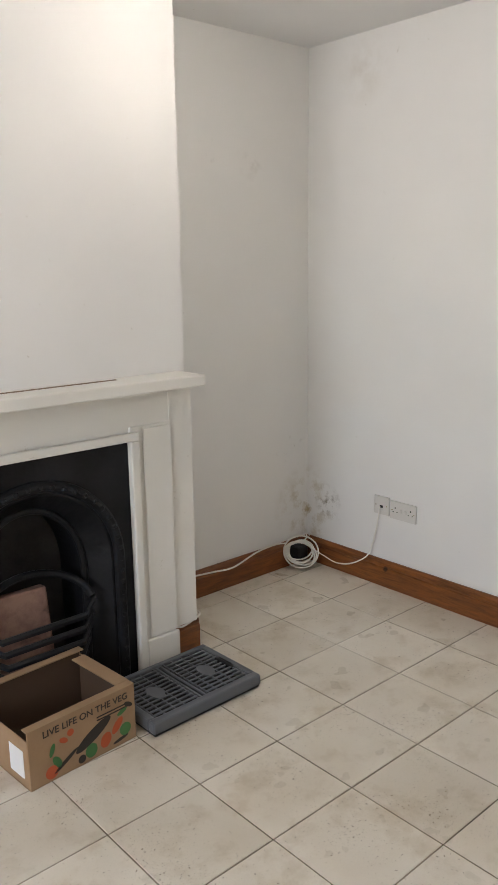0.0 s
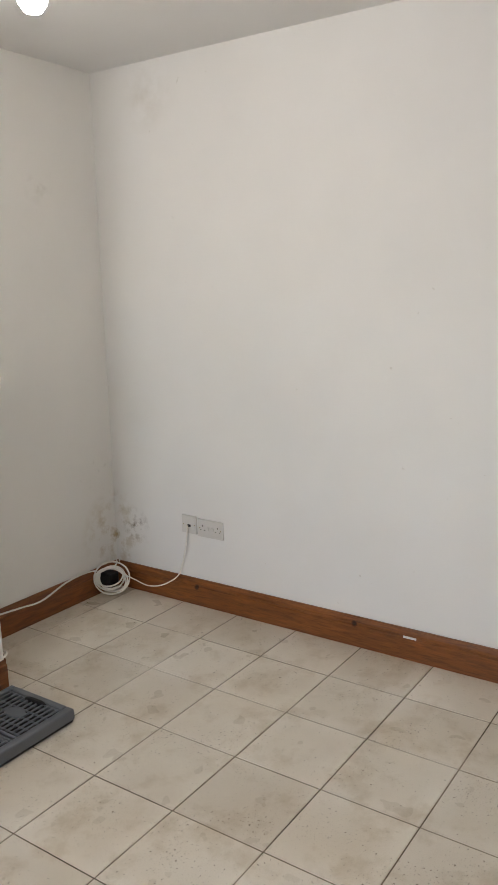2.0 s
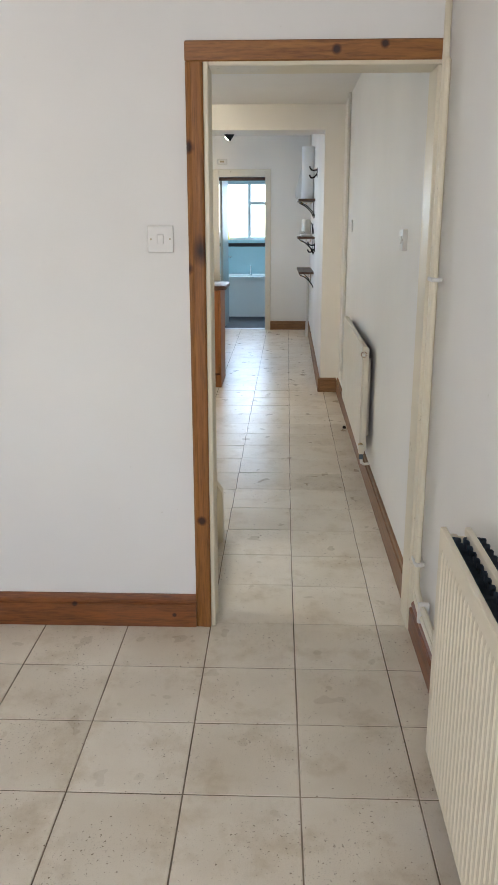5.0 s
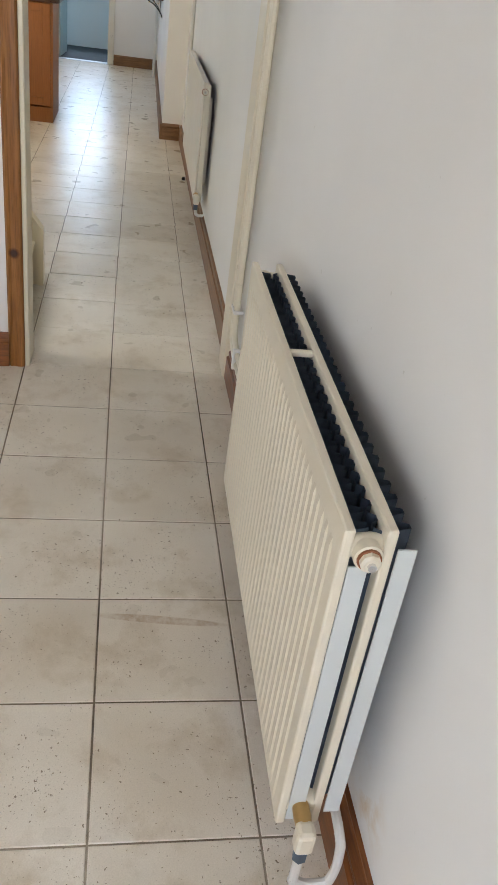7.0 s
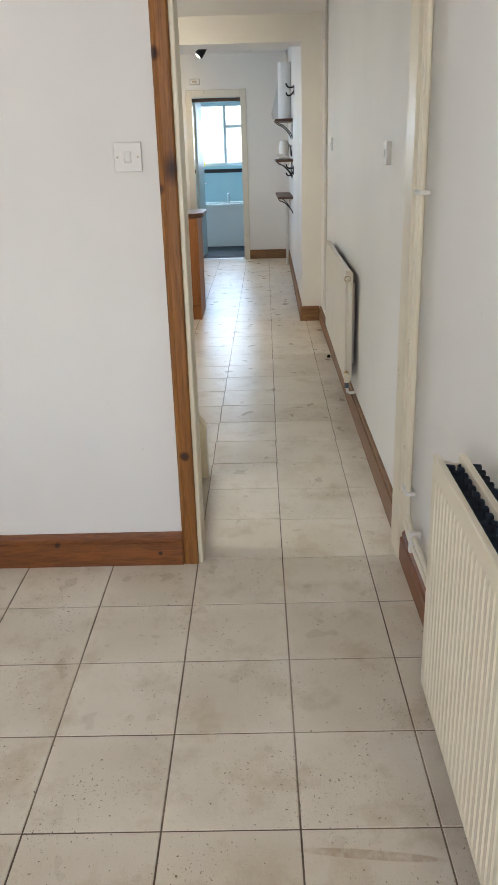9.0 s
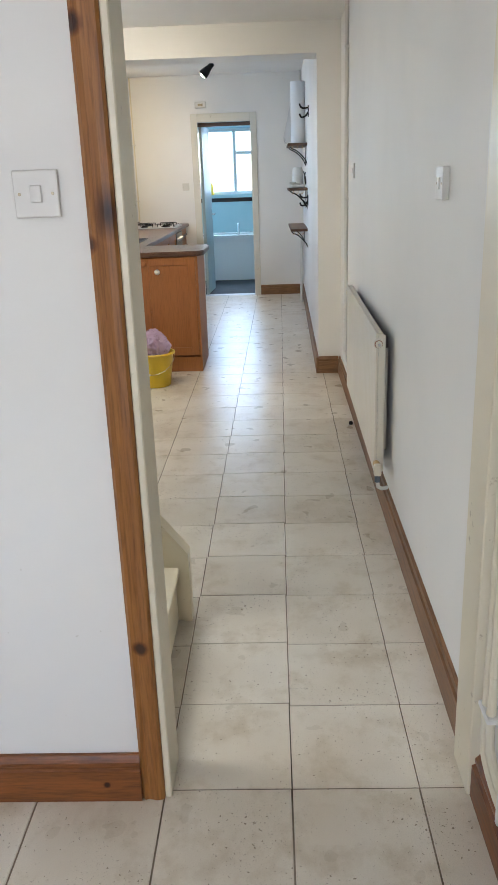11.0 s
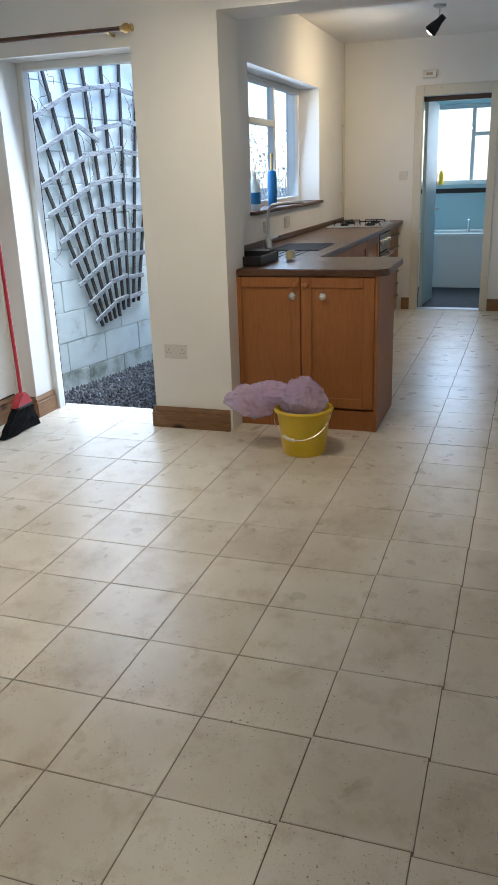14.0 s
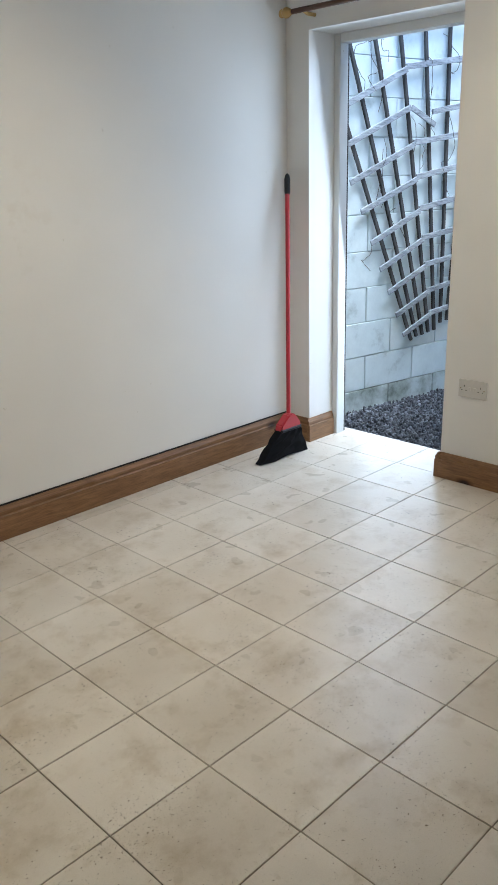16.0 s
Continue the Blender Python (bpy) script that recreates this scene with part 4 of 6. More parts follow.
def cardboard_box():
    b = thing("cardboard_box", "open brown cardboard vegetable box with printed slogan, flaps folded in", "box", "", "", (0.70, 2.10, 0))
    b.rotation_euler = (0, 0, radians(4.0))
    # front faces -y, with the long side along x
    x0, x1, y0, y1, h, t = 0.145, 0.53, -0.125, 0.185, 0.19, 0.005
    part("base", box((x0, y0, 0.001), (x1, y1, 0.006)), M_CARD, b)
    # thin dark sheets put the shade of the inside into the colour
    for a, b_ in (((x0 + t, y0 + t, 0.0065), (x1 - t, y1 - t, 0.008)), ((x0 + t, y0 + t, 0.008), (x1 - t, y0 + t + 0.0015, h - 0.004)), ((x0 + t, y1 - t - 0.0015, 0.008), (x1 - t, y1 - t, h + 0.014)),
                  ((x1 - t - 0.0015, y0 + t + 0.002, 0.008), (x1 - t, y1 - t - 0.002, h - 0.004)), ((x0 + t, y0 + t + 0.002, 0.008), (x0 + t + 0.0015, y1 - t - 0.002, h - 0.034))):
        part("inner_shade", box(a, b_), M_CARD_SHADE, b, "thin dark sheet standing for the shade inside the box")
    part("long_side", box((x0, y0, 0.001), (x1, y0 + t, h), 0.0015), M_CARD, b)
    part("long_side", box((x0, y1 - t, 0.001), (x1, y1, h + 0.02), 0.0015), M_CARD, b)
    part("end_panel", box((x1 - t, y0 + t, 0.001), (x1, y1 - t, h), 0.0015), M_CARD, b)
    part("end_panel", box((x0, y0 + t, 0.001), (x0 + t, y1 - t, h - 0.03), 0.0015), M_CARD, b)
    part("folded_rim", box((x0, y0 - 0.001, h - 0.002), (x1, y0 + 0.03, h + 0.003), 0.001), M_CARD, b)
    part("folded_rim", box((x0, y1 - 0.03, h + 0.018), (x1, y1 + 0.001, h + 0.023), 0.001), M_CARD, b)
    part("folded_rim", box((x1 - 0.05, y0 + 0.03, h - 0.002), (x1 + 0.001, y1 - 0.03, h + 0.003), 0.001), M_CARD, b)
    cx = (x0 + x1) / 2
    me = text_mesh("LIVE LIFE ON THE VEG", 0.031, 0.0009)
    me.materials.append(M_INK)
    ob = new("slogan", me)
    ob.parent = b
    ob.matrix_basis = Matrix.Translation((cx + 0.01, y0 - 0.0008, h - 0.038)) @ Matrix.Rotation(radians(90), 4, 'X')
    ob["label"] = "dark printed slogan"

    def blot(name, u, v, w, hh, m, rot=0.0):
        bm = bmesh.new()
        bmesh.ops.create_circle(bm, cap_ends=True, segments=14, radius=1.0, matrix=Matrix.Translation((u, y0 - 0.0007, v)) @ Matrix.Rotation(radians(rot), 4, 'Y') @ Matrix.Rotation(radians(90), 4, 'X') @ Matrix.Diagonal((w, hh, 1, 1)))
        part(name, bm, m, b)

    blot("printed_shape", cx + 0.03, 0.085, 0.075, 0.020, M_INK, -28)
    blot("printed_fork", cx - 0.07, 0.045, 0.05, 0.007, M_INK, -30)
    for u, v, w, hh, m, rot in ((-0.115, 0.10, .008, .022, M_GREEN, 20), (-0.10, 0.055, .012, .024, M_GREEN, -30), (-0.12, 0.03, .022, .022, M_RED, 0), (-0.05, 0.13, .012, .012, M_RED, 0),
                                (-0.075, 0.115, .016, .009, M_RED, 30), (0.02, 0.035, .022, .024, M_GREEN, 0), (0.075, 0.045, .02, .026, M_RED, 20), (0.12, 0.075, .014, .03, M_RED, 40),
                                (0.15, 0.05, .022, .022, M_GREEN, 0), (0.14, 0.115, .02, .008, M_GREEN, -20), (0.165, 0.13, .018, .008, M_INK, 30), (-0.015, 0.022, .014, .014, M_INK, 0), (0.13, 0.022, .03, .006, M_INK, -10)):
        blot("printed_leaf", cx + u, v, w, hh, m, rot)
    for k in range(2):
        part("small_print", box((cx + 0.045, y0 - 0.0012, 0.123 + 0.010 * k), (cx + 0.16, y0 - 0.0004, 0.127 + 0.010 * k)), M_INK, b)
    part("sticker", box((x0 - 0.0012, y0 + 0.03, 0.03), (x0, y0 + 0.11, 0.12)), M_LABEL, b, "white paper sticker")


cardboard_box()


def folded_crate():
    c = thing("folding_crate", "grey plastic folding crate lying collapsed on the floor tiles", "crate", "", "", (1.505, 2.125, 0))
    c.rotation_euler = (0, 0, radians(0.5))
    w, d, h = 0.235, 0.165, 0.052
    # the base carries the shade between the slats in its near-black colour
    part("base", box((-w + 0.004, -d + 0.004, 0.002), (w - 0.004, d - 0.004, 0.014), 0.004, 2), M_CRATE_SHADE, c)
    for nm, a, b in (("rim", (-w, -d, 0.012), (w, -d + 0.035, h)), ("rim", (-w, d - 0.022, 0.012), (w, d, h)),
                     ("rim", (-w, -d + 0.035, 0.012), (-w + 0.028, d - 0.022, h)), ("rim", (w - 0.028, -d + 0.035, 0.012), (w, d - 0.022, h))):
        part(nm, box(a, b, 0.006, 2), M_CRATE, c)
    part("centre_bar", box((-0.016, -d + 0.035, 0.02), (-0.004, d - 0.022, h - 0.004), 0.003), M_CRATE, c)
    part("centre_bar", box((0.004, -d + 0.035, 0.02), (0.016, d - 0.022, h - 0.004), 0.003), M_CRATE, c)
    for s in (-1, 1):
        mid = s * 0.112
        for k in range(11):
            y = -d + 0.047 + k * 0.0238
            part("slat", box((mid - 0.094, y, h - 0.008), (mid + 0.094, y + 0.0085, h - 0.003), 0.001), M_CRATE, c)
        for x in (-0.088, -0.052, -0.008, 0.030, 0.088):
            part("rib", box((mid + x - 0.003, -d + 0.035, h - 0.009), (mid + x + 0.003, d - 0.022, h - 0.0035), 0.001), M_CRATE, c)
        bm = bmesh.new()
        bmesh.ops.create_cone(bm, cap_ends=True, segments=24, radius1=0.046, radius2=0.044, depth=0.006, matrix=Matrix.Translation((mid, 0.0, h - 0.005)) @ Matrix.Diagonal((0.62, 1.0, 1, 1)))
        part("badge", bm, M_CRATE, c)
    bm = bmesh.new()
    tube(bm, [(w - 0.032, -0.05 + 0.0125 * k, h - 0.008) for k in range(9)], [0.006, 0.011, 0.013, 0.013, 0.013, 0.013, 0.013, 0.011, 0.006], 10)
    smooth(part("handle", bm, M_BLACK, c, "dark recessed handle"))


folded_crate()


def plate_on_wall(name, label, centre, normal, width, height, category, slots=(), screws=True, rocker=None, thick=0.009):
    """A wall plate whose face looks along normal (an axis direction in plan)."""
    p = thing(name, label, category, "", "", centre)
    n = Vector(normal)
    p.rotation_euler = (0, 0, math.atan2(n.y, n.x) + math.pi / 2)
    part("plate", box((-width / 2, -thick, -height / 2), (width / 2, 0, height / 2), 0.003, 2), M_PLATE, p)
    for u, v, w, h in slots:
        part("slot", box((u - w / 2, -thick - 0.0006, v - h / 2), (u + w / 2, -thick + 0.002, v + h / 2)), M_SLOT, p)
    if screws:
        for s in (-1, 1):
            bm = bmesh.new()
            bmesh.ops.create_cone(bm, cap_ends=True, segments=10, radius1=0.0035, radius2=0.003, depth=0.002, matrix=Matrix.Translation((s * (width / 2 - 0.012), -thick, 0)) @ Matrix.Rotation(radians(90), 4, 'X'))
            part("screw", bm, M_SCREW, p)
    if rocker:
        for u, w, h in rocker:
            part("rocker", box((u - w / 2, -thick - 0.004, -h / 2), (u + w / 2, -thick + 0.001, h / 2), 0.0015), M_PLATE, p)
    return p


def double_slots():
    out = []
    for s in (-1, 1):
        c = s * 0.043
        out += [(c, 0.012, 0.004, 0.008), (c - 0.011, -0.008, 0.006, 0.004), (c + 0.011, -0.008, 0.006, 0.004)]
    return out


SOCKET = "white plastic double wall socket"
plate_on_wall("double_socket", SOCKET + " above the pine baseboard", (W1, 2.148, 0.386), (-1, 0, 0), 0.146, 0.086, "socket", double_slots(), True, ((-0.014, 0.014, 0.018), (0.014, 0.014, 0.018)))
plate_on_wall("telephone_socket", "white plastic telephone wall plate with a cable plugged in", (W1, 2.272, 0.392), (-1, 0, 0), 0.088, 0.088, "socket", ((0, -0.005, 0.018, 0.012),))
plate_on_wall("light_switch", "white plastic single light switch beside the doorway", (W1, 0.252, 1.431), (-1, 0, 0), 0.088, 0.088, "switch", (), True, ((0, 0.022, 0.032),))
plate_on_wall("double_socket", SOCKET + " beside the kitchen opening", (W2, 1.555, 0.476), (-1, 0, 0), 0.146, 0.086, "socket", double_slots(), True, ((-0.014, 0.014, 0.018), (0.014, 0.014, 0.018)))
plate_on_wall("light_switch", "white plastic light switch on a raised box", (3.523, yr2(3.523), 1.416), (0, 1, 0), 0.088, 0.088, "switch", (), True, ((0, 0.022, 0.032),), 0.02)
plate_on_wall("light_switch", "small white plastic light switch on the party wall", (6.22, yr2(6.22), 1.475), (0, 1, 0), 0.086, 0.086, "switch", (), False, ((0, 0.022, 0.032),))


def cable_run():
    c = thing("cable", "white telephone cable coiled in the corner over a small black unit", "cable", "", "", (2.68, 2.69, 0.0))
    rng = random.Random(3)
    for k in range(6):
        r = 0.075 + rng.uniform(-0.014, 0.012)
        tilt = rng.uniform(-0.16, 0.16)
        mid = Vector((2.665 + rng.uniform(-0.012, 0.008), 2.675 + rng.uniform(-0.012, 0.008), 0.085 + rng.uniform(-0.012, 0.012)))
        ax = Vector((1, -1, 0)).normalized()
        up = (Vector((0.5, 0.5, 1.0)).normalized() + Vector((tilt, -tilt, 0))).normalized()
        smooth(lpart("coil", tube(bmesh.new(), [mid + r * (math.cos(2 * math.pi * a / 30) * ax + math.sin(2 * math.pi * a / 30) * up * (0.86 + 0.1 * math.sin(k))) for a in range(30)], 0.0042, 6, closed=True), M_CABLE, c))
    smooth(lpart("lead", tube(bmesh.new(), curve_points([(2.785, 2.272, 0.39), (2.785, 2.285, 0.30), (2.785, 2.31, 0.20), (2.772, 2.335, 0.13), (2.735, 2.40, 0.085), (2.72, 2.48, 0.07), (2.71, 2.56, 0.09), (2.70, 2.63, 0.11)]), 0.0032, 6), M_CABLE, c))
    smooth(lpart("lead", tube(bmesh.new(), curve_points([(2.61, 2.72, 0.135), (2.54, 2.722, 0.145), (2.42, 2.727, 0.135), (2.27, 2.728, 0.098), (2.15, 2.727, 0.108), (2.0, 2.727, 0.122), (1.86, 2.728, 0.128)]), 0.0042, 6), M_CABLE, c))
    smooth(lpart("lead", tube(bmesh.new(), curve_points([(1.79, 2.50, 0.133), (1.788, 2.375, 0.139), (1.74, 2.357, 0.128), (1.69, 2.355, 0.118), (1.66, 2.358, 0.125)]), 0.0042, 6), M_CABLE, c))
    lpart("plug_unit", box((2.64, 2.66, 0.04), (2.71, 2.73, 0.115), 0.01, 2), M_BLACK, c, "small black plastic unit")
    smooth(lpart("lead", tube(bmesh.new(), curve_points([(2.765, 2.73, 0.155), (2.76, 2.725, 0.125), (2.70, 2.72, 0.10)]), 0.004, 6), M_CABLE, c))


cable_run()


def ceiling_bulb():
    b = thing("ceiling_bulb", "bare lit light bulb in a white ceiling holder", "lamp", "", "", (1.62, 1.79, CEIL1))
    smooth(part("rose", lathe(bmesh.new(), [(0.0, 0.0), (0.038, 0.0), (0.036, -0.015), (0.02, -0.03), (0.018, -0.125), (0.0, -0.125)]), M_PLASTIC_W, b))
    smooth(part("bulb", lathe(bmesh.new(), [(0.012, -0.125), (0.016, -0.135), (0.032, -0.158), (0.041, -0.182), (0.039, -0.204), (0.024, -0.224), (0.0, -0.231)], (0, 0, 0), 16), M_BULB, b, "glowing bulb"))


ceiling_bulb()


def radiator(name, label, x0, y0, x1, y1, z0, z1, panels, ribs, material, rib_depth=0.005):
    """Front face from (x0, y0), the near end, to (x1, y1); panels: one or two."""
    L = math.hypot(x1 - x0, y1 - y0)
    r = thing(name, label, "radiator", "", "", (x0, y0, 0))
    r.rotation_euler = (0, 0, math.atan2(y1 - y0, x1 - x0))
    thick = 0.016 if panels == 2 else 0.011

    def panel(name, y, face):
        """A pressed panel with its ribbed face towards +y or -y; each rib is a part of it."""
        ob = part(name, box((0, y - thick, z0), (L, y, z1), 0.004, 2), material, r)
        n = int(L / ribs)
        s = 1 if face > 0 else -1
        yy = y if face > 0 else y - thick
        a = (L - 0.06) / n * 0.36
        bm = bmesh.new()
        q = [(-a, 0), (-a * 0.55, s * rib_depth), (a * 0.55, s * rib_depth), (a, 0)]
        lo = [bm.verts.new((p[0], p[1], z0 + 0.022)) for p in q]
        hi = [bm.verts.new((p[0], p[1], z1 - 0.055)) for p in q]
        cap_lo = [bm.verts.new((p[0], 0, z0 + 0.010)) for p in q[1:3]]
        cap_hi = [bm.verts.new((p[0], 0, z1 - 0.042)) for p in q[1:3]]
        for i in range(3):
            bm.faces.new((lo[i], lo[i + 1], hi[i + 1], hi[i]))
        bm.faces.new((hi[1], hi[2], cap_hi[1], cap_hi[0]))
        bm.faces.new((hi[0], hi[1], cap_hi[0]))
        bm.faces.new((hi[2], hi[3], cap_hi[1]))
        bm.faces.new((lo[2], lo[1], cap_lo[0], cap_lo[1]))
        bm.faces.new((lo[1], lo[0], cap_lo[0]))
        bm.faces.new((lo[3], lo[2], cap_lo[1]))
        bmesh.ops.recalc_face_normals(bm, faces=bm.faces)
        first = part("rib", bm, material, ob)
        for k in range(n):
            rib = first if k == 0 else new("rib", first.data)
            rib.parent = ob
            rib.location = (0.03 + (L - 0.06) * (k + 0.5) / n, yy, 0)
        return ob

    def fins(y, depth, s):
        bm = bmesh.new()
        n = int(L / 0.034)
        pts = []
        for k in range(n):
            u = 0.02 + (L - 0.04) * k / n
            w = (L - 0.04) / n
            pts += [(u, y), (u + w * 0.2, y + s * depth), (u + w * 0.5, y + s * depth), (u + w * 0.7, y)]
        a = [bm.verts.new((p[0], p[1], z0 + 0.045)) for p in pts]
        b = [bm.verts.new((p[0], p[1], z1 - 0.014)) for p in pts]
        for i in range(len(pts) - 1):
            bm.faces.new((a[i], a[i + 1], b[i + 1], b[i]))
        bmesh.ops.solidify(bm, geom=bm.faces[:], thickness=0.0015)
        return bm

    panel("front_panel", 0, 1)
    if panels == 2:
        part("convector", fins(-0.017, 0.024, -1), M_FIN, r, "dark bluish steel fins")
        # second row, added so that the gap between the panels reads dark
        part("convector", fins(-0.0575, 0.010, 1), M_FIN, r, "dark bluish steel fins")
        panel("back_panel", -0.058, -1)
        part("convector", fins(-0.0755, 0.024, -1), M_FIN, r, "dark bluish steel fins")
        for u in (0.52 * L,):
            part("bracket", box((u, -0.059, z1 - 0.012), (u + 0.016, -0.015, z1 - 0.002), 0.002), material, r)
        for u in (0.004, L - 0.03):
            bm = tube(bmesh.new(), [(u + 0.015, -0.072, z1 - 0.036), (u + 0.015, -0.002, z1 - 0.036)], 0.017, 14)
            smooth(part("manifold", bm, material, r))
            bm = tube(bmesh.new(), [(u + 0.015, -0.070, z0 + 0.045), (u + 0.015, -0.002, z0 + 0.045)], 0.019, 12)
            smooth(part("manifold", bm, material, r))
    else:
        part("convector", fins(-0.012, 0.018, -1), M_FIN, r, "dark bluish steel fins")
        for u in (0.0, L - 0.003):
            part("end_flange", box((u, -0.040, z0 + 0.01), (u + 0.003, -0.011, z1 - 0.01), 0.001), material, r)
        part("top_rail", box((0, -0.030, z1 - 0.012), (L, -0.010, z1 - 0.003), 0.003), material, r)
        for u in (0.05 * L, 0.9 * L):
            part("bracket", box((u, -0.060, z0 + 0.08), (u + 0.03, -0.012, z1 - 0.08), 0.002), material, r)
    if panels == 2:
        for u in (0.0, L - 0.003):
            part("end_flange", box((u, -0.043, z0 + 0.012), (u + 0.003, -0.016, z1 - 0.060)), M_RAD_PALE, r, "paler side plate")
            part("end_flange", box((u, -0.104, z0 + 0.03), (u + 0.003, -0.078, z1 - 0.030)), M_RAD_PALE, r, "paler side plate")
    ym = -0.037 if panels == 2 else -0.010
    # air vent plug at the near end
    zp = z1 - (0.038 if panels == 2 else 0.045)
    smooth(part("vent_boss", tube(bmesh.new(), [(0.01, ym, zp), (-0.008, ym, zp), (-0.009, ym, zp)], [0.020, 0.020, 0.016], 16), material, r))
    smooth(part("vent_ring", tube(bmesh.new(), [(-0.009, ym, zp), (-0.013, ym, zp)], 0.0165, 16), M_RUST, r, "rusty ring behind the vent plug"))
    plug = smooth(part("vent_plug", tube(bmesh.new(), [(-0.013, ym, zp), (-0.020, ym, zp), (-0.024, ym, zp)], [0.0145, 0.0145, 0.010], 8), material, r, "chipped painted vent plug"))
    smooth(part("vent_screw", tube(bmesh.new(), [(-0.024, ym, zp), (-0.029, ym, zp)], 0.006, 8), M_CHROME, plug, "bare square vent screw"))
    smooth(part("end_cap", tube(bmesh.new(), [(L - 0.01, ym, z1 - 0.045), (L + 0.022, ym, z1 - 0.045)], 0.018, 14), material, r))
    # valve
    v = smooth(part("valve", tube(bmesh.new(), [(0.01, ym, z0 + 0.045), (-0.018, ym, z0 + 0.045), (-0.035, ym, z0 + 0.043)], [0.014, 0.015, 0.013], 12), M_BRASS, r, "tarnished brass valve tail"))
    part("valve_cap", box((-0.062, ym - 0.016, z0 + 0.006), (-0.030, ym + 0.016, z0 + 0.058), 0.008, 2), M_RAD, r, "cream plastic valve cap")
    smooth(part("valve_nut", tube(bmesh.new(), [(-0.046, ym, z0 - 0.022), (-0.046, ym, z0 + 0.008)], 0.0125, 6), M_FIN, r, "dark valve nut"))
    if panels == 2:
        pts = curve_points([(-0.046, ym, z0 - 0.02), (-0.046, ym, z0 - 0.085), (-0.046, ym + 0.0, 0.075), (-0.046, ym - 0.02, 0.06), (-0.046, ym - 0.055, 0.06), (-0.046, ym - 0.066, 0.075), (-0.046, ym - 0.068, 0.14), (-0.01, ym - 0.068, 0.17), (0.2, ym - 0.068, 0.175)], 5)
        smooth(part("feed_pipe", tube(bmesh.new(), pts, 0.0085, 10), M_PLASTIC_W, r, "white painted pipe"))
    else:
        smooth(part("feed_pipe", tube(bmesh.new(), [(-0.046, ym, z0 - 0.02), (-0.046, ym - 0.004, z0 - 0.045), (-0.042, ym - 0.02, z0 - 0.055), (-0.03, ym - 0.045, z0 - 0.055)], 0.0085, 10), M_PLASTIC_W, r, "white painted pipe"))
    return r


radiator("radiator", "cream double-panel radiator with chipped enamel on the party wall", 0.850, -0.520, 1.865, -0.533, 0.160, 0.781, 2, 0.031, M_RAD, 0.0024)
radiator("radiator", "long cream single-panel radiator on the back-room party wall", 4.42, -0.612, 5.95, -0.637, 0.225, 0.835, 1, 0.060, M_RAD2, 0.0012)


def pipes():
    p = thing("heating_pipes", "pair of cream painted heating pipes clipped beside the doorway", "pipe", "", "", (2.66, -0.64, 0))
    for k, (x, top, turn) in enumerate(((2.70, 2.46, 0.20), (2.665, 1.95, 0.235))):
        pts = [(x, -0.642, top)] + [(x, -0.642, top - (top - turn - 0.06) * i / 6) for i in range(1, 7)]
        pts += curve_points([(x, -0.642, turn + 0.05), (x - 0.01, -0.642, turn + 0.015), (x - 0.05, -0.642, turn - 0.005), (x - 0.12, -0.640, turn - 0.01)], 4)
        pts += [(1.9, -0.640, turn - 0.02)]
        smooth(lpart("pipe", tube(bmesh.new(), pts, 0.0105, 10), M_CREAM, p))
    for z in (0.32, 1.30):
        lpart("clip", box((2.645, -0.664, z), (2.72, -0.628, z + 0.014), 0.003), M_PLASTIC_W, p)
    lpart("clip", box((2.52, -0.664, 0.17), (2.536, -0.624, 0.245), 0.003), M_PLASTIC_W, p)
    q = thing("riser_pipe", "white painted heating pipe rising to the ceiling", "pipe", "", "", (6.62, -0.69, 0))
    smooth(lpart("pipe", tube(bmesh.new(), [(5.96, -0.66, 0.27), (6.50, -0.678, 0.27), (6.60, -0.684, 0.30), (6.62, -0.689, 0.42), (6.62, -0.689, 2.2), (6.62, -0.689, 2.462)], 0.0125, 10), M_PLASTIC_W, q))
    for z in (1.3, 2.2):
        lpart("clip", box((6.60, -0.706, z), (6.64, -0.675, z + 0.014), 0.003), M_PLASTIC_W, q)


pipes()


tagged(part("paint_chip", box((W1 - 0.0200, 1.125, 0.090), (W1 - 0.0130, 1.180, 0.099)), M_LABEL), "small bare white chip on the pine baseboard", "chip")
tagged(smooth(part("rubber_stop", lathe(bmesh.new(), [(0, 0), (0.013, 0), (0.013, 0.014), (0.007, 0.02), (0, 0.02)], (5.86, -0.655, 0.0), 12), M_BLACK)), "small black rubber stop on the floor tiles", "door stop")


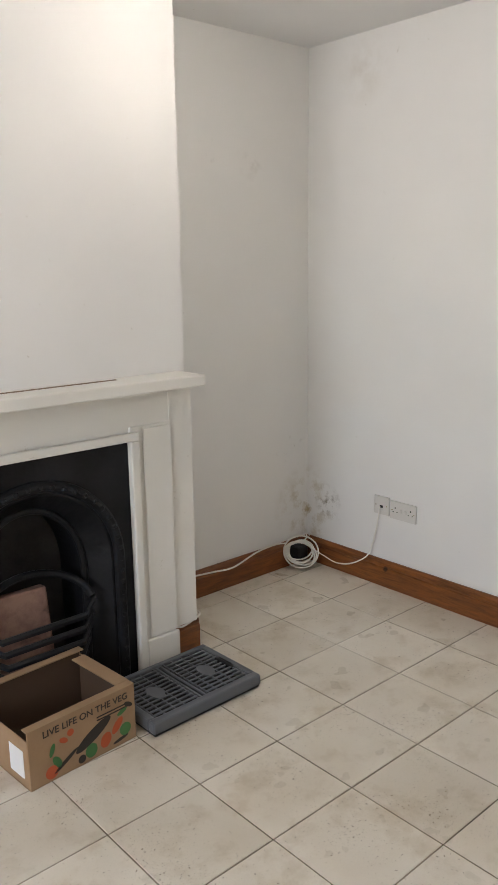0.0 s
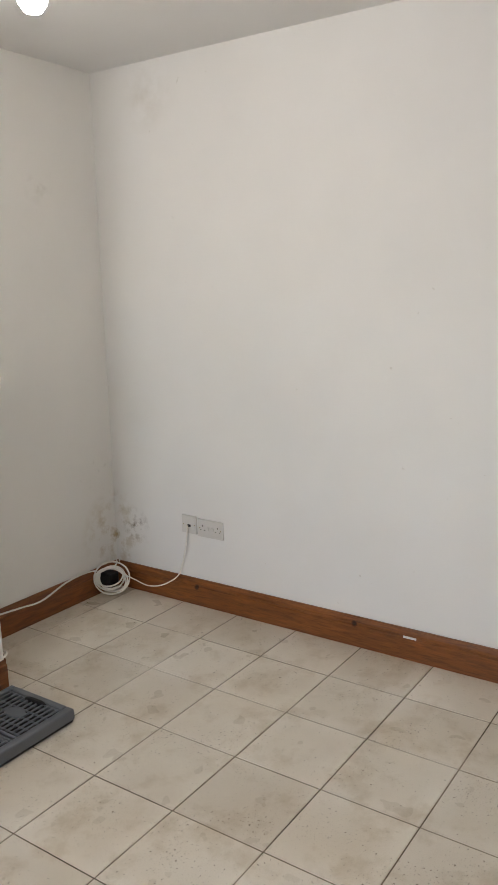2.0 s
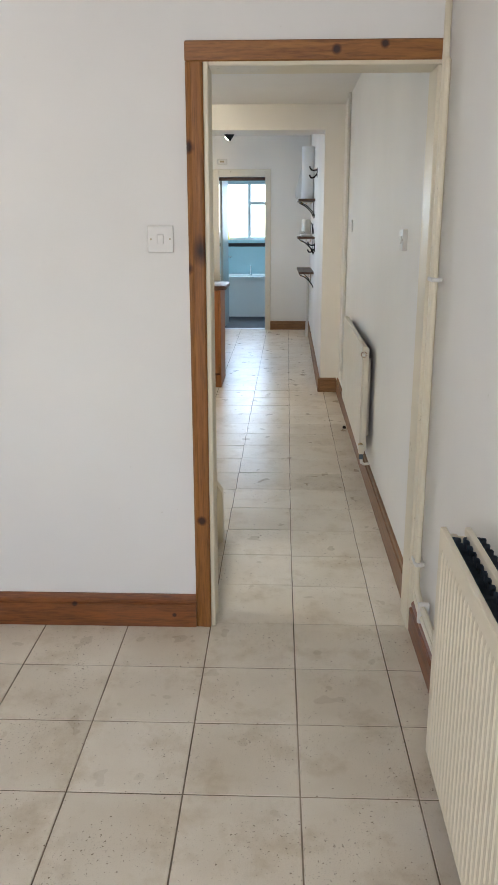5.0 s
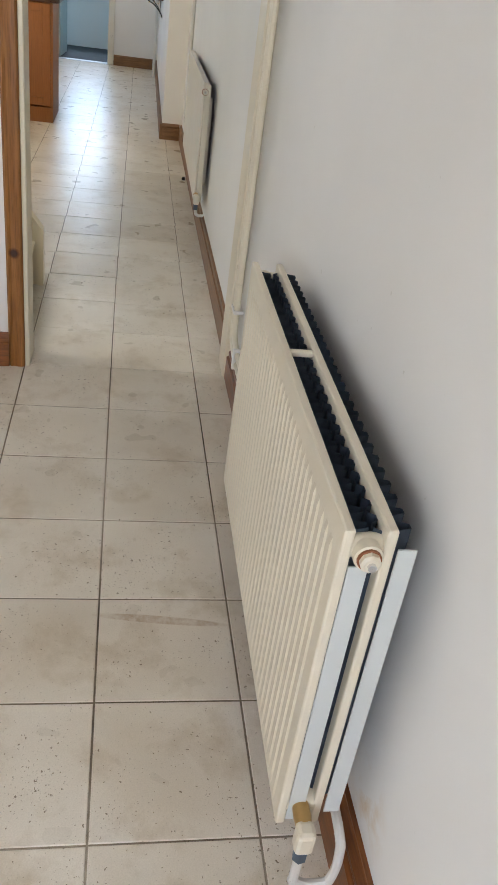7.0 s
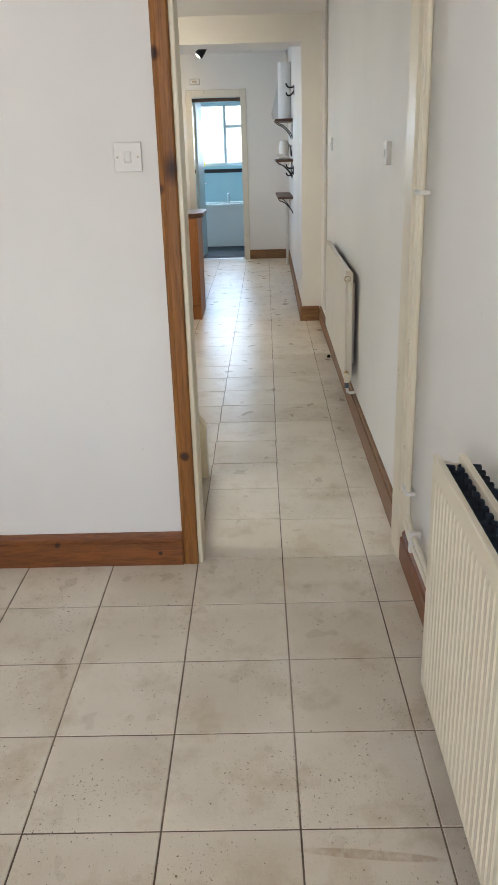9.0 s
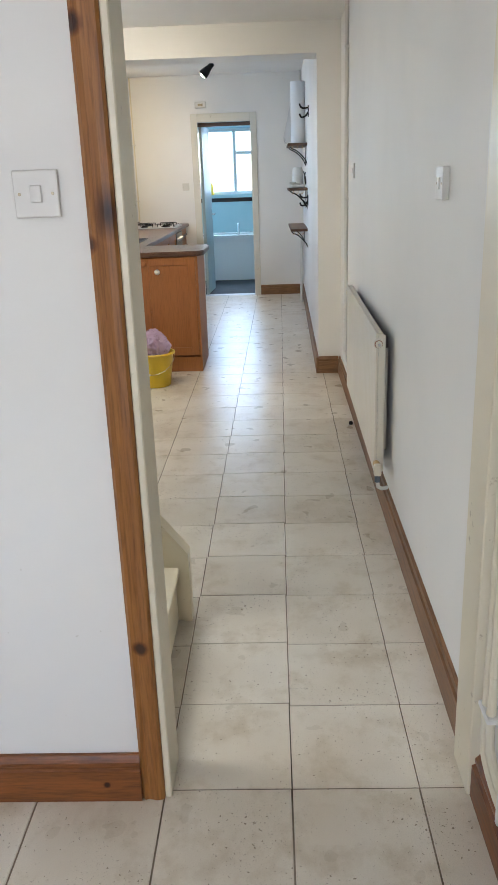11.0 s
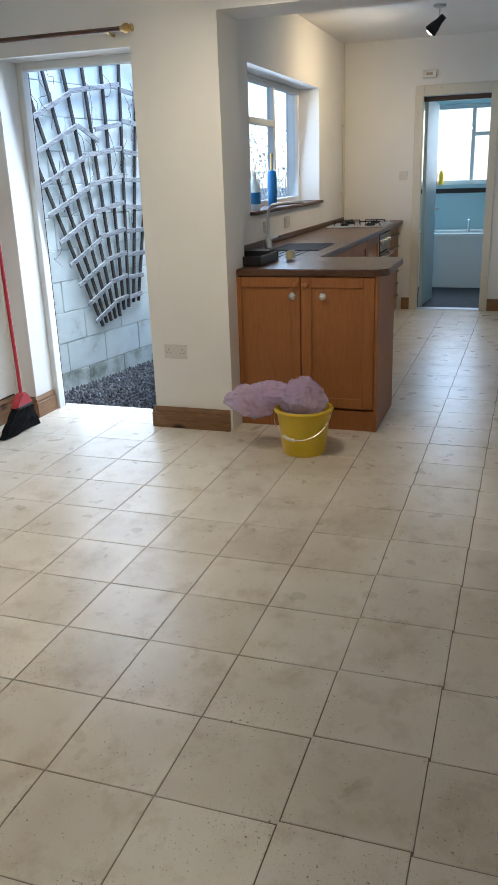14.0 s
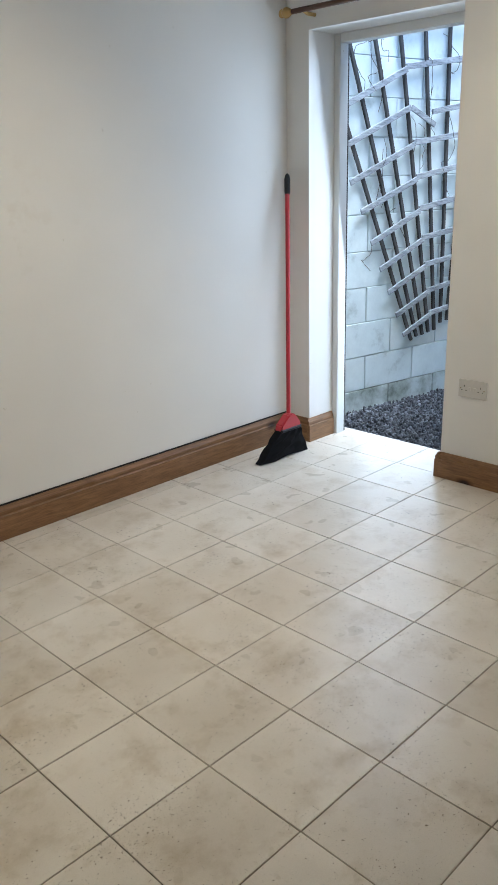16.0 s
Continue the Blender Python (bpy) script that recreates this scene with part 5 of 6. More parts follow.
# ---- stairs ----
def stairs():
    s = thing("staircase", "cream painted narrow wooden staircase with closed string and newel post", "staircase", "", "", (3.28, 0.16, 0))
    rise, going, y0 = 0.205, 0.178, 0.160
    xa, xb = W1B + 0.005, 3.625
    for k in range(11):
        y = y0 + going * k
        lpart("riser", box((xa, y, rise * k), (xb, y + 0.018, rise * (k + 1) - 0.022), 0.002), M_STAIR, s)
        lpart("tread", box((xa, y - 0.016, rise * (k + 1) - 0.022), (xb, y + going + 0.018, rise * (k + 1)), 0.007, 2), M_STAIR, s, "cream painted tread worn at the edge")
    def ztop(y):
        return 0.285 + 1.20 * (y - 0.11)
    bm = bmesh.new()
    prism(bm, [(0.118, 0.0), (0.118, 0.250), (0.130, 0.278), (2.2, ztop(2.2)), (2.2, ztop(2.2) - 0.45), (0.42, 0.0)], "x", 3.625, 3.668)
    lpart("string", bm, M_STAIR, s, "closed string board with scuffed edges")
    bm = bmesh.new()
    prism(bm, [(0.112, 0.0), (0.112, 0.254), (0.134, 0.285), (0.335, 0.545), (0.335, 0.49), (0.15, 0.25), (0.137, 0.0)], "x", 3.615, 3.678)
    lpart("capping", bm, M_STAIR, s)
    lpart("newel_post", box((3.612, 0.315, 0.48), (3.684, 0.405, 1.43), 0.006, 2), M_STAIR, s)
    bm = bmesh.new()
    prism(bm, [(0.300, 1.325), (0.300, 1.400), (0.315, 1.425), (1.20, 1.425 + 1.20 * 0.885), (1.20, 1.425 + 1.20 * 0.885 - 0.12), (0.405, 1.425), (0.395, 1.325)], "x", 3.605, 3.690)
    lpart("handrail", bm, M_STAIR, s, "thick cream painted handrail board")
    # boxed-in underside further up
    bm = bmesh.new()
    prism(bm, [(0.75, 0.0), (0.75, 0.62), (2.7, 2.44), (2.7, 0.0)], "x", 3.630, 3.66)
    lpart("side_panel", bm, M_STAIR, s)


stairs()


# ---- back room ----
def bucket():
    c = (6.985, 0.705)
    b = thing("bucket", "yellow plastic bucket with a wire handle on the tiles", "bucket", "", "", (*c, 0))
    bm = bmesh.new()
    lathe(bm, [(0.0, 0.004), (0.108, 0.004), (0.112, 0.0), (0.116, 0.004), (0.146, 0.235), (0.160, 0.238), (0.163, 0.248), (0.158, 0.256), (0.144, 0.256), (0.141, 0.24), (0.110, 0.012), (0.0, 0.012)], (0, 0, 0.001), 40)
    smooth(part("body", bm, M_BUCKET, b), 30)
    pts = [(-0.02 - 0.128 * math.sin(math.pi * k / 20), 0.158 * math.cos(math.pi * k / 20), 0.235 - 0.125 * math.sin(math.pi * k / 20)) for k in range(21)]
    part("handle", tube(bmesh.new(), pts, 0.0022, 6), M_CHROME, b, "thin wire handle")
    smooth(part("grip", tube(bmesh.new(), [(-0.140, 0.078, 0.128), (-0.148, 0.045, 0.114), (-0.150, 0.012, 0.110)], 0.0085, 8), M_PLASTIC_W, b, "white plastic grip"))
    # the crumpled film
    bag = thing("plastic_bag", "crumpled translucent lilac plastic bag hanging out of the bucket", "bag", "", "", (c[0], c[1], 0.0))
    for centre, rad, seed in (((0.0, 0.0, 0.300), (0.130, 0.125, 0.120), 1), ((-0.02, 0.15, 0.335), (0.085, 0.13, 0.062), 7), ((-0.03, 0.275, 0.285), (0.080, 0.135, 0.105), 13)):
        bm = bmesh.new()
        bmesh.ops.create_icosphere(bm, subdivisions=5, radius=1.0)
        for v in bm.verts:
            d = v.co.copy()
            fold = 0.0
            for o, w in ((1.3, 0.34), (2.7, 0.24), (5.5, 0.13), (11.0, 0.055)):
                fold += w * (1 - 2.4 * abs(noise.noise(d * o + Vector((seed, o, -seed)))))
            k = 0.80 + 0.42 * fold
            p = Vector((centre[0] + d.x * rad[0] * k, centre[1] + d.y * rad[1] * k, centre[2] + d.z * rad[2] * k))
            if seed == 13:
                tip = max(0.0, d.y) ** 3
                p.y += 0.05 * tip
                p.z = p.z * (1 - 0.55 * tip) + 0.275 * 0.55 * tip
            q = math.hypot(p.x, p.y)
            if p.z < 0.258 and q < 0.19 and seed == 1:
                f = min(1.0, (0.100 + 0.12 * max(p.z, 0.1)) / max(q, 1e-4))
                p.x *= f
                p.y *= f
            v.co = p
        smooth(part("film", bm, M_BAG, bag), 75)


bucket()


def broom():
    b = thing("broom", "red-handled broom with black bristles leaning in the corner", "broom", "", "", (6.95, 2.50, 0))
    bm = bmesh.new()
    prism(bm, [(6.74, 0.004), (7.11, 0.006), (7.055, 0.155), (6.90, 0.155)], "y", 2.48, 2.525)
    bmesh.ops.subdivide_edges(bm, edges=bm.edges[:], cuts=6, use_grid_fill=True)
    rng = random.Random(2)
    for v in bm.verts:
        v.co.y += rng.uniform(-0.006, 0.006)
        if v.co.z < 0.02:
            v.co.z = rng.uniform(0.001, 0.012)
    lpart("bristles", bm, M_BRISTLE, b, "splayed black bristles")
    bm = bmesh.new()
    for k in range(120):
        u = rng.random()
        x = 6.745 + 0.36 * u
        xt = 6.905 + 0.145 * u
        y = 2.475 + rng.random() * 0.055
        tube(bm, [(xt, 2.503, 0.15), ((x + xt) / 2 + rng.uniform(-.004, .004), (y + 2.503) / 2, 0.075), (x + rng.uniform(-.012, .012), y, rng.uniform(0.0, 0.008))], 0.0013, 3)
    lpart("bristle_fringe", bm, M_BRISTLE, b)
    bm = bmesh.new()
    prism(bm, [(6.895, 0.150), (7.060, 0.150), (7.052, 0.185), (7.005, 0.235), (6.965, 0.235), (6.905, 0.185)], "y", 2.478, 2.528)
    bmesh.ops.bevel(bm, geom=bm.edges[:], offset=0.006, segments=2, affect='EDGES')
    lpart("head", bm, M_BROOMRED, b, "dark red plastic head")
    lpart("head_band", box((6.898, 2.472, 0.146), (7.058, 2.534, 0.162), 0.004), M_BLACK, b)
    lo, hi = Vector((6.985, 2.505, 0.225)), Vector((7.172, 2.665, 1.455))
    smooth(lpart("handle", tube(bmesh.new(), [lo, lo.lerp(hi, 0.5), hi], 0.0115, 12), M_BROOMRED, b, "glossy red metal handle"))
    g0 = lo.lerp(hi, 0.925)
    smooth(lpart("grip", tube(bmesh.new(), [g0, lo.lerp(hi, 0.94), lo.lerp(hi, 0.985), lo.lerp(hi, 1.0), lo.lerp(hi, 1.008)], [0.0135, 0.0155, 0.0155, 0.012, 0.004], 12), M_BLACK, b, "black plastic grip"))


broom()


def curtain_pole():
    c = thing("curtain_pole", "varnished wooden curtain pole with turned finials over the yard doorway", "curtain pole", "", "", (7.15, 2.2, 2.20))
    smooth(lpart("pole", tube(bmesh.new(), [(7.15, 1.72, 2.205), (7.15, 2.60, 2.205)], 0.0125, 12), M_TOP, c))
    for y, s in ((1.70, -1), (2.62, 1)):
        prof = [(0.0, 0.0), (0.012, 0.004), (0.014, 0.012), (0.019, 0.020), (0.025, 0.033), (0.025, 0.045), (0.018, 0.055), (0.014, 0.060), (0.020, 0.068), (0.018, 0.075), (0.0, 0.078)]
        bm = lathe(bmesh.new(), prof, (0, 0, 0), 16)
        bm.transform(Matrix.Translation((7.15, y - s * 0.02, 2.205)) @ Matrix.Rotation(radians(-90 * s), 4, 'X'))
        smooth(lpart("finial", bm, M_BRASS, c, "pale turned finial"))
    for y in (1.80, 2.53):
        smooth(lpart("bracket", tube(bmesh.new(), [(W2, y, 2.19), (7.18, y, 2.19), (7.15, y, 2.20)], 0.009, 8), M_BRASS, c))


curtain_pole()


def spot_fixture(name, label, at, heads, ceiling, drop=0.05, finish=None):
    """heads: (offset, direction) pairs; a ceiling plate with jointed spot heads."""
    f = thing(name, label, "lamp", "", "", (*at, ceiling))
    n = len(heads)
    if n > 1:
        smooth(part("bar", tube(bmesh.new(), [(heads[0][0][0] * 1.15, heads[0][0][1] * 1.15, -0.035), (heads[-1][0][0] * 1.15, heads[-1][0][1] * 1.15, -0.035)], 0.010, 10), M_BRUSHED, f))
    smooth(part("ceiling_plate", lathe(bmesh.new(), [(0, 0), (0.05, 0), (0.05, -0.018), (0.02, -0.03), (0.0, -0.03)]), M_BRUSHED, f))
    for (ox, oy), d in heads:
        d = Vector(d).normalized()
        top = Vector((ox, oy, -0.035))
        joint = top + Vector((0, 0, -drop))
        smooth(part("arm", tube(bmesh.new(), [top, joint], 0.006, 8), M_BRUSHED, f))
        rot = d.to_track_quat('Z', 'Y').to_matrix().to_4x4()
        size = Matrix.Scale(1.4 if finish else 1.15, 4)
        bm = lathe(bmesh.new(), [(0.0, -0.035), (0.018, -0.035), (0.020, 0.0), (0.030, 0.035), (0.037, 0.070), (0.035, 0.070), (0.028, 0.036), (0.0, 0.030)], (0, 0, 0), 20)
        bm.transform(Matrix.Translation(joint) @ rot @ size)
        smooth(part("head", bm, finish or M_BRUSHED, f, "black spot head" if finish else "brushed steel spot head"))
        bm = lathe(bmesh.new(), [(0.0, 0.045), (0.026, 0.045), (0.028, 0.062), (0.024, 0.074), (0.013, 0.082), (0.0, 0.084)], (0, 0, 0), 16)
        bm.transform(Matrix.Translation(joint) @ rot @ size)
        smooth(part("lamp", bm, M_LAMP, f, "lit lamp"))
    return f


def spot_lamp(name, eye, target, power, cone=140, blend=0.9, colour=(1.0, 0.80, 0.54)):
    L = bpy.data.lights.new(name, 'SPOT')
    L.energy, L.color, L.spot_size, L.spot_blend, L.shadow_soft_size = power, colour, radians(cone), blend, 0.03
    new(name, L).matrix_world = look(eye, target)


SPOTS = (((-0.25, -0.02), (-0.42, 0.68, -0.92)), ((0.0, 0.0), (0.70, -0.15, -0.66)), ((0.25, 0.02), (0.18, 0.10, -1)))
spot_fixture("ceiling_spotlights", "brushed steel ceiling bar with three spotlights", (5.97, 0.935), SPOTS, CEIL2)
spot_fixture("ceiling_spotlight", "small black ceiling spotlight lit in the kitchen", (10.15, 0.40), (((0.0, 0.0), (0.24, 0.72, -0.66)),), CEILK, 0.085, M_BLACK)
for (ox, oy), d in SPOTS:
    d = Vector(d).normalized()
    p = Vector((5.97 + ox, 0.935 + oy, CEIL2 - 0.085)) + d * 0.13
    spot_lamp("spot", p, p + d, SPOT_POWER * (2.3 if d.x < 0 else 1.1 if d.x > 0.3 else 0.5), 120 if d.x < 0 else 140)
d = Vector((0.24, 0.72, -0.66)).normalized()
p = Vector((10.15, 0.40, CEILK - 0.12)) + d * 0.13
spot_lamp("kitchen_spot", p, p + d, KITCHEN_POWER, 165, 1.0, (1.0, 0.72, 0.38))

# ---- kitchen ----
def cabinet_door(parent, axis, lo, hi, z0, z1, face, out):
    """A framed door in the plane x = face (axis 'y') or y = face (axis 'x'); out: the way it looks."""
    t, fw = 0.020, 0.062

    def b(u0, v0, u1, v1, d0, d1, bevel=0.002):
        if axis == "y":
            return box((min(face + out * d0, face + out * d1), u0, v0), (max(face + out * d0, face + out * d1), u1, v1), bevel)
        return box((u0, min(face + out * d0, face + out * d1), v0), (u1, max(face + out * d0, face + out * d1), v1), bevel)

    d = lpart("door", b(lo, z0, hi, z1, 0, t * 0.45), M_CAB, parent)
    for u0, v0, u1, v1 in ((lo, z0, lo + fw, z1), (hi - fw, z0, hi, z1), (lo + fw, z0, hi - fw, z0 + fw), (lo + fw, z1 - fw, hi - fw, z1)):
        lpart("rail", b(u0, v0, u1, v1, t * 0.45, t, 0.003), M_CAB, d)
    return d


def kitchen():
    top_z = 0.905
    # peninsula unit
    c = thing("base_cabinet", "oak-effect kitchen base cabinet with two framed doors", "cabinet", "", "", (7.70, 0.82, 0))
    lpart("body", box((7.408, 0.395, 0.13), (7.98, 1.50, top_z), 0.002), M_CAB, c)
    lpart("end_panel", box((7.392, 0.378, 0.0), (7.99, 0.395, top_z), 0.002), M_CAB, c)
    lpart("plinth", box((7.440, 0.395, 0.0), (7.95, 1.50, 0.13)), M_CAB, c)
    lpart("plinth_front", box((7.402, 0.395, 0.0), (7.418, 1.25, 0.122), 0.002), M_CAB, c)
    for lo, hi, hy in ((0.398, 0.822, 0.690), (0.828, 1.245, 0.868)):
        d = cabinet_door(c, "y", lo, hi, 0.135, top_z - 0.004, 7.408, -1)
        ob = part("handle", lathe(bmesh.new(), [(0, 0), (0.012, 0.0), (0.009, 0.012), (0.020, 0.018), (0.022, 0.024), (0.014, 0.030), (0, 0.031)], (0, 0, 0), 16), M_CHROME, d, "round steel knob")
        ob.matrix_basis = Matrix.Translation((7.388 - 7.70, hy - 0.82, 0.795)) @ Matrix.Rotation(radians(-90), 4, 'Y')
        part("wooden_knob", lathe(bmesh.new(), [(0.009, 0.0), (0.009, 0.010), (0.020, 0.014), (0.021, 0.021), (0.014, 0.027), (0, 0.028)], (0, 0, 0), 14), M_CAB, d).matrix_basis = Matrix.Translation((7.388 - 7.70, hi - 0.03 - 0.82 if hi < 0.9 else lo + 0.03 - 0.82, 0.86)) @ Matrix.Rotation(radians(-90), 4, 'Y')
    # run under the window: drawers, oven, rack
    x = 8.00
    for w in (0.60, 0.60, 0.60, 0.60):
        u = thing("base_cabinet", "oak-effect base cabinet under the window worktop", "cabinet", "base units under the window", "", (x + w / 2, 1.2, 0))
        lpart("body", box((x + 0.002, 0.905, 0.13), (x + w - 0.002, 1.50, top_z), 0.002), M_CAB, u)
        lpart("plinth", box((x + 0.002, 0.95, 0.0), (x + w - 0.002, 1.50, 0.13)), M_CAB, u)
        cabinet_door(u, "x", x + 0.003, x + w - 0.003, 0.135, top_z - 0.005, 0.905, -1)
        x += w
    o = thing("oven", "built-in black oven with steel knobs and towel rail", "oven", "", "", (x + 0.3, 1.2, 0))
    lpart("body", box((x, 0.90, 0.13), (x + 0.6, 1.50, top_z - 0.002)), M_DARK, o)
    lpart("door_glass", box((x + 0.01, 0.878, 0.20), (x + 0.59, 0.90, 0.72), 0.004), M_GLASSY, o, "black glass oven door")
    lpart("control_panel", box((x + 0.005, 0.880, 0.735), (x + 0.595, 0.90, 0.895), 0.003), M_DARK, o, "black control panel")
    for k in range(5):
        ob = part("knob", lathe(bmesh.new(), [(0.019, 0), (0.017, 0.020), (0, 0.022)], (0, 0, 0), 14), M_BRUSHED, o)
        ob.matrix_basis = Matrix.Translation((-0.22 + 0.11 * k, 0.880 - 1.2, 0.82)) @ Matrix.Rotation(radians(90), 4, 'X')
    smooth(lpart("handle", tube(bmesh.new(), [(x + 0.06, 0.878, 0.69), (x + 0.06, 0.845, 0.69), (x + 0.54, 0.845, 0.69), (x + 0.54, 0.878, 0.69)], 0.009, 8), M_CHROME, o))
    x += 0.6
    r = thing("end_cabinet", "narrow oak-effect end unit with bottle rack", "cabinet", "", "", (x + 0.3, 1.2, 0))
    lpart("body", box((x + 0.002, 0.91, 0.0), (XB - 0.002, 1.50, top_z - 0.002), 0.002), M_CAB, r)
    for k in range(6):
        smooth(lpart("rack_peg", tube(bmesh.new(), [(x + 0.05, 0.90, 0.16 + 0.13 * k), (XB - 0.06, 0.90, 0.16 + 0.13 * k)], 0.014, 8), M_TOP, r))

    # worktop: one L with a rounded end
    t = thing("worktop", "dark reddish wooden worktop with a rounded corner", "worktop", "", "", (8.0, 1.0, 0.905))
    bm = bmesh.new()
    out = [(7.372, 1.255)]
    for cx, cy, a0, a1, rr in ((7.372 + 0.10, 0.325 + 0.10, 180, 270, 0.10), (8.055 - 0.10, 0.325 + 0.10, 270, 360, 0.10)):
        out += [(cx + rr * math.cos(radians(a0 + (a1 - a0) * k / 8)), cy + rr * math.sin(radians(a0 + (a1 - a0) * k / 8))) for k in range(9)]
    out += [(8.055, 0.865), (XB, 0.865), (XB, YK), (W2B, YK), (W2B, 1.205), (7.372, 1.205)]
    prism(bm, out[1:], "z", 0.906, 0.944)
    bmesh.ops.bevel(bm, geom=[e for e in bm.edges if abs(e.verts[0].co.z - e.verts[1].co.z) < 1e-5], offset=0.006, segments=2, affect='EDGES')
    lpart("slab", bm, M_TOP, t)
    lpart("upstand", box((W2B + 0.002, YK - 0.020, 0.945), (XB - 0.01, YK - 0.001, 0.985), 0.004), M_TOP, t)

    s = thing("sink", "black sink and drainer set into the worktop", "sink", "", "", (8.5, 1.2, 0.945))
    lpart("bowl_rim", boxes([((8.45, 0.98, 0.945), (8.95, 0.995, 0.951)), ((8.45, 1.325, 0.945), (8.95, 1.34, 0.951)), ((8.45, 0.995, 0.945), (8.465, 1.325, 0.951)), ((8.935, 0.995, 0.945), (8.95, 1.325, 0.951))], 0.002), M_BLACK, s)
    lpart("bowl", box((8.466, 0.996, 0.9445), (8.934, 1.324, 0.9475)), M_SLOT, s)
    for k in range(6):
        lpart("groove", box((8.02, 1.04 + 0.05 * k, 0.9435), (8.42, 1.052 + 0.05 * k, 0.9455), 0.0005), M_SLOT, s, "dark drainer groove")
    f = thing("kitchen_tap", "tall brushed steel swan-neck kitchen tap", "tap", "", "", (8.66, 1.405, 0.945))
    smooth(part("base", lathe(bmesh.new(), [(0, 0), (0.028, 0), (0.028, 0.012), (0.022, 0.03), (0.022, 0.07), (0.014, 0.085), (0.0, 0.085)]), M_BRUSHED, f))
    smooth(part("spout", tube(bmesh.new(), curve_points([(0, 0, 0.08), (0, 0, 0.22), (0.0, -0.01, 0.275), (0.004, -0.04, 0.300), (0.012, -0.08, 0.306), (0.03, -0.26, 0.318)], 5), 0.0115, 12), M_BRUSHED, f))
    smooth(part("lever", tube(bmesh.new(), [(0.0, 0.0, 0.06), (0.03, -0.03, 0.065), (0.055, -0.055, 0.075)], 0.007, 8), M_BRUSHED, f))
    tr = thing("washing_bowl", "black plastic washing-up tray on the worktop", "tray", "", "", (7.72, 1.27, 0.945))
    bm = bmesh.new()
    prism(bm, [(-0.20, -0.16), (0.16, -0.16), (0.16, 0.16), (-0.20, 0.16)], "z", 0.001, 0.012)
    part("base", bm, M_BLACK, tr)
    for a, b in (((-0.21, -0.17, 0.001), (-0.195, 0.17, 0.055)), ((0.155, -0.17, 0.001), (0.17, 0.17, 0.055)), ((-0.195, -0.17, 0.001), (0.155, -0.155, 0.055)), ((-0.195, 0.155, 0.001), (0.155, 0.17, 0.055))):
        part("side", box(a, b, 0.004), M_BLACK, tr)
    tagged(part("sponge", box((7.86, 1.00, 0.949), (7.93, 1.045, 1.0), 0.008, 2), M_SPONGE), "small pale sponge on the drainer edge", "sponge")

    h = thing("gas_hob", "stainless gas hob with burners and pan supports", "hob", "", "", (11.0, 1.2, 0.945))
    lpart("plate", box((10.66, 0.90, 0.945), (11.28, 1.45, 0.955), 0.004), M_BRUSHED, h)
    for px, py, pr in ((10.82, 1.05, 0.05), (10.82, 1.30, 0.04), (11.10, 1.05, 0.04), (11.10, 1.30, 0.05)):
        smooth(lpart("burner", lathe(bmesh.new(), [(0, 0), (pr, 0), (pr, 0.010), (pr * 0.7, 0.012), (pr * 0.7, 0.020), (0, 0.021)], (px, py, 0.955), 18), M_IRON, h))
        for dx, dy in ((1, 0), (0, 1)):
            lpart("pan_support", box((px - (0.10 if dx else 0.004), py - (0.10 if dy else 0.004), 0.985), (px + (0.10 if dx else 0.004), py + (0.10 if dy else 0.004), 0.994), 0.002), M_IRON, h)
        for sx, sy in ((1, 0), (-1, 0), (0, 1), (0, -1)):
            lpart("support_foot", box((px + sx * 0.096 - 0.004, py + sy * 0.096 - 0.004, 0.955), (px + sx * 0.096 + 0.004, py + sy * 0.096 + 0.004, 0.985)), M_IRON, h)
    for k in range(4):
        smooth(lpart("knob", lathe(bmesh.new(), [(0.018, 0), (0.016, 0.022), (0, 0.024)], (10.74 + 0.13 * k, 0.925, 0.955), 14), M_CHROME, h))

    for xx, zz in ((8.98, 1.075), (9.55, 1.075)):
        plate_on_wall("double_socket", SOCKET + " over the worktop", (xx, YK, zz), (0, -1, 0), 0.146, 0.086, "socket", double_slots())
    plate_on_wall("light_switch", "white plastic switch beside the bathroom door", (XB, 0.876, 1.39), (-1, 0, 0), 0.088, 0.088, "switch", (), True, ((0, 0.022, 0.032),))
    a = thing("alarm_box", "small white plastic detector box over the bathroom door", "alarm", "", "", (XB, 0.64, 2.345))
    part("case", box((-0.045, -0.07, -0.038), (0, 0.07, 0.038), 0.012, 3), M_PLASTIC_W, a)
    part("grille", box((-0.047, -0.03, -0.012), (-0.043, 0.03, 0.012), 0.001), M_SCREW, a)
    v = thing("corner_pipe", "thin cream painted pipe running up the kitchen corner", "pipe", "", "", (11.69, 1.49, 0.95))
    smooth(part("pipe", tube(bmesh.new(), [(0, 0, 0.04), (0.004, 0, 0.7), (0, 0.004, 1.73)], 0.007, 8), M_CREAM, v))
    for z in (0.28, 0.95):
        part("clip", box((-0.016, -0.014, z), (0.03, 0.03, z + 0.015), 0.003), M_PLASTIC_W, v)

    # things on the sill
    b1 = thing("detergent_bottle", "milky white detergent bottle with a blue label on the sill", "bottle", "", "", (8.95, 1.60, 1.204))
    smooth(part("body", lathe(bmesh.new(), [(0, 0), (0.045, 0), (0.048, 0.01), (0.048, 0.15), (0.040, 0.19), (0.018, 0.225), (0.016, 0.24), (0.0, 0.24)]), M_MILKY, b1))
    smooth(part("cap", lathe(bmesh.new(), [(0.0, 0.24), (0.018, 0.24), (0.016, 0.275), (0.0, 0.277)]), M_PLASTIC_W, b1))
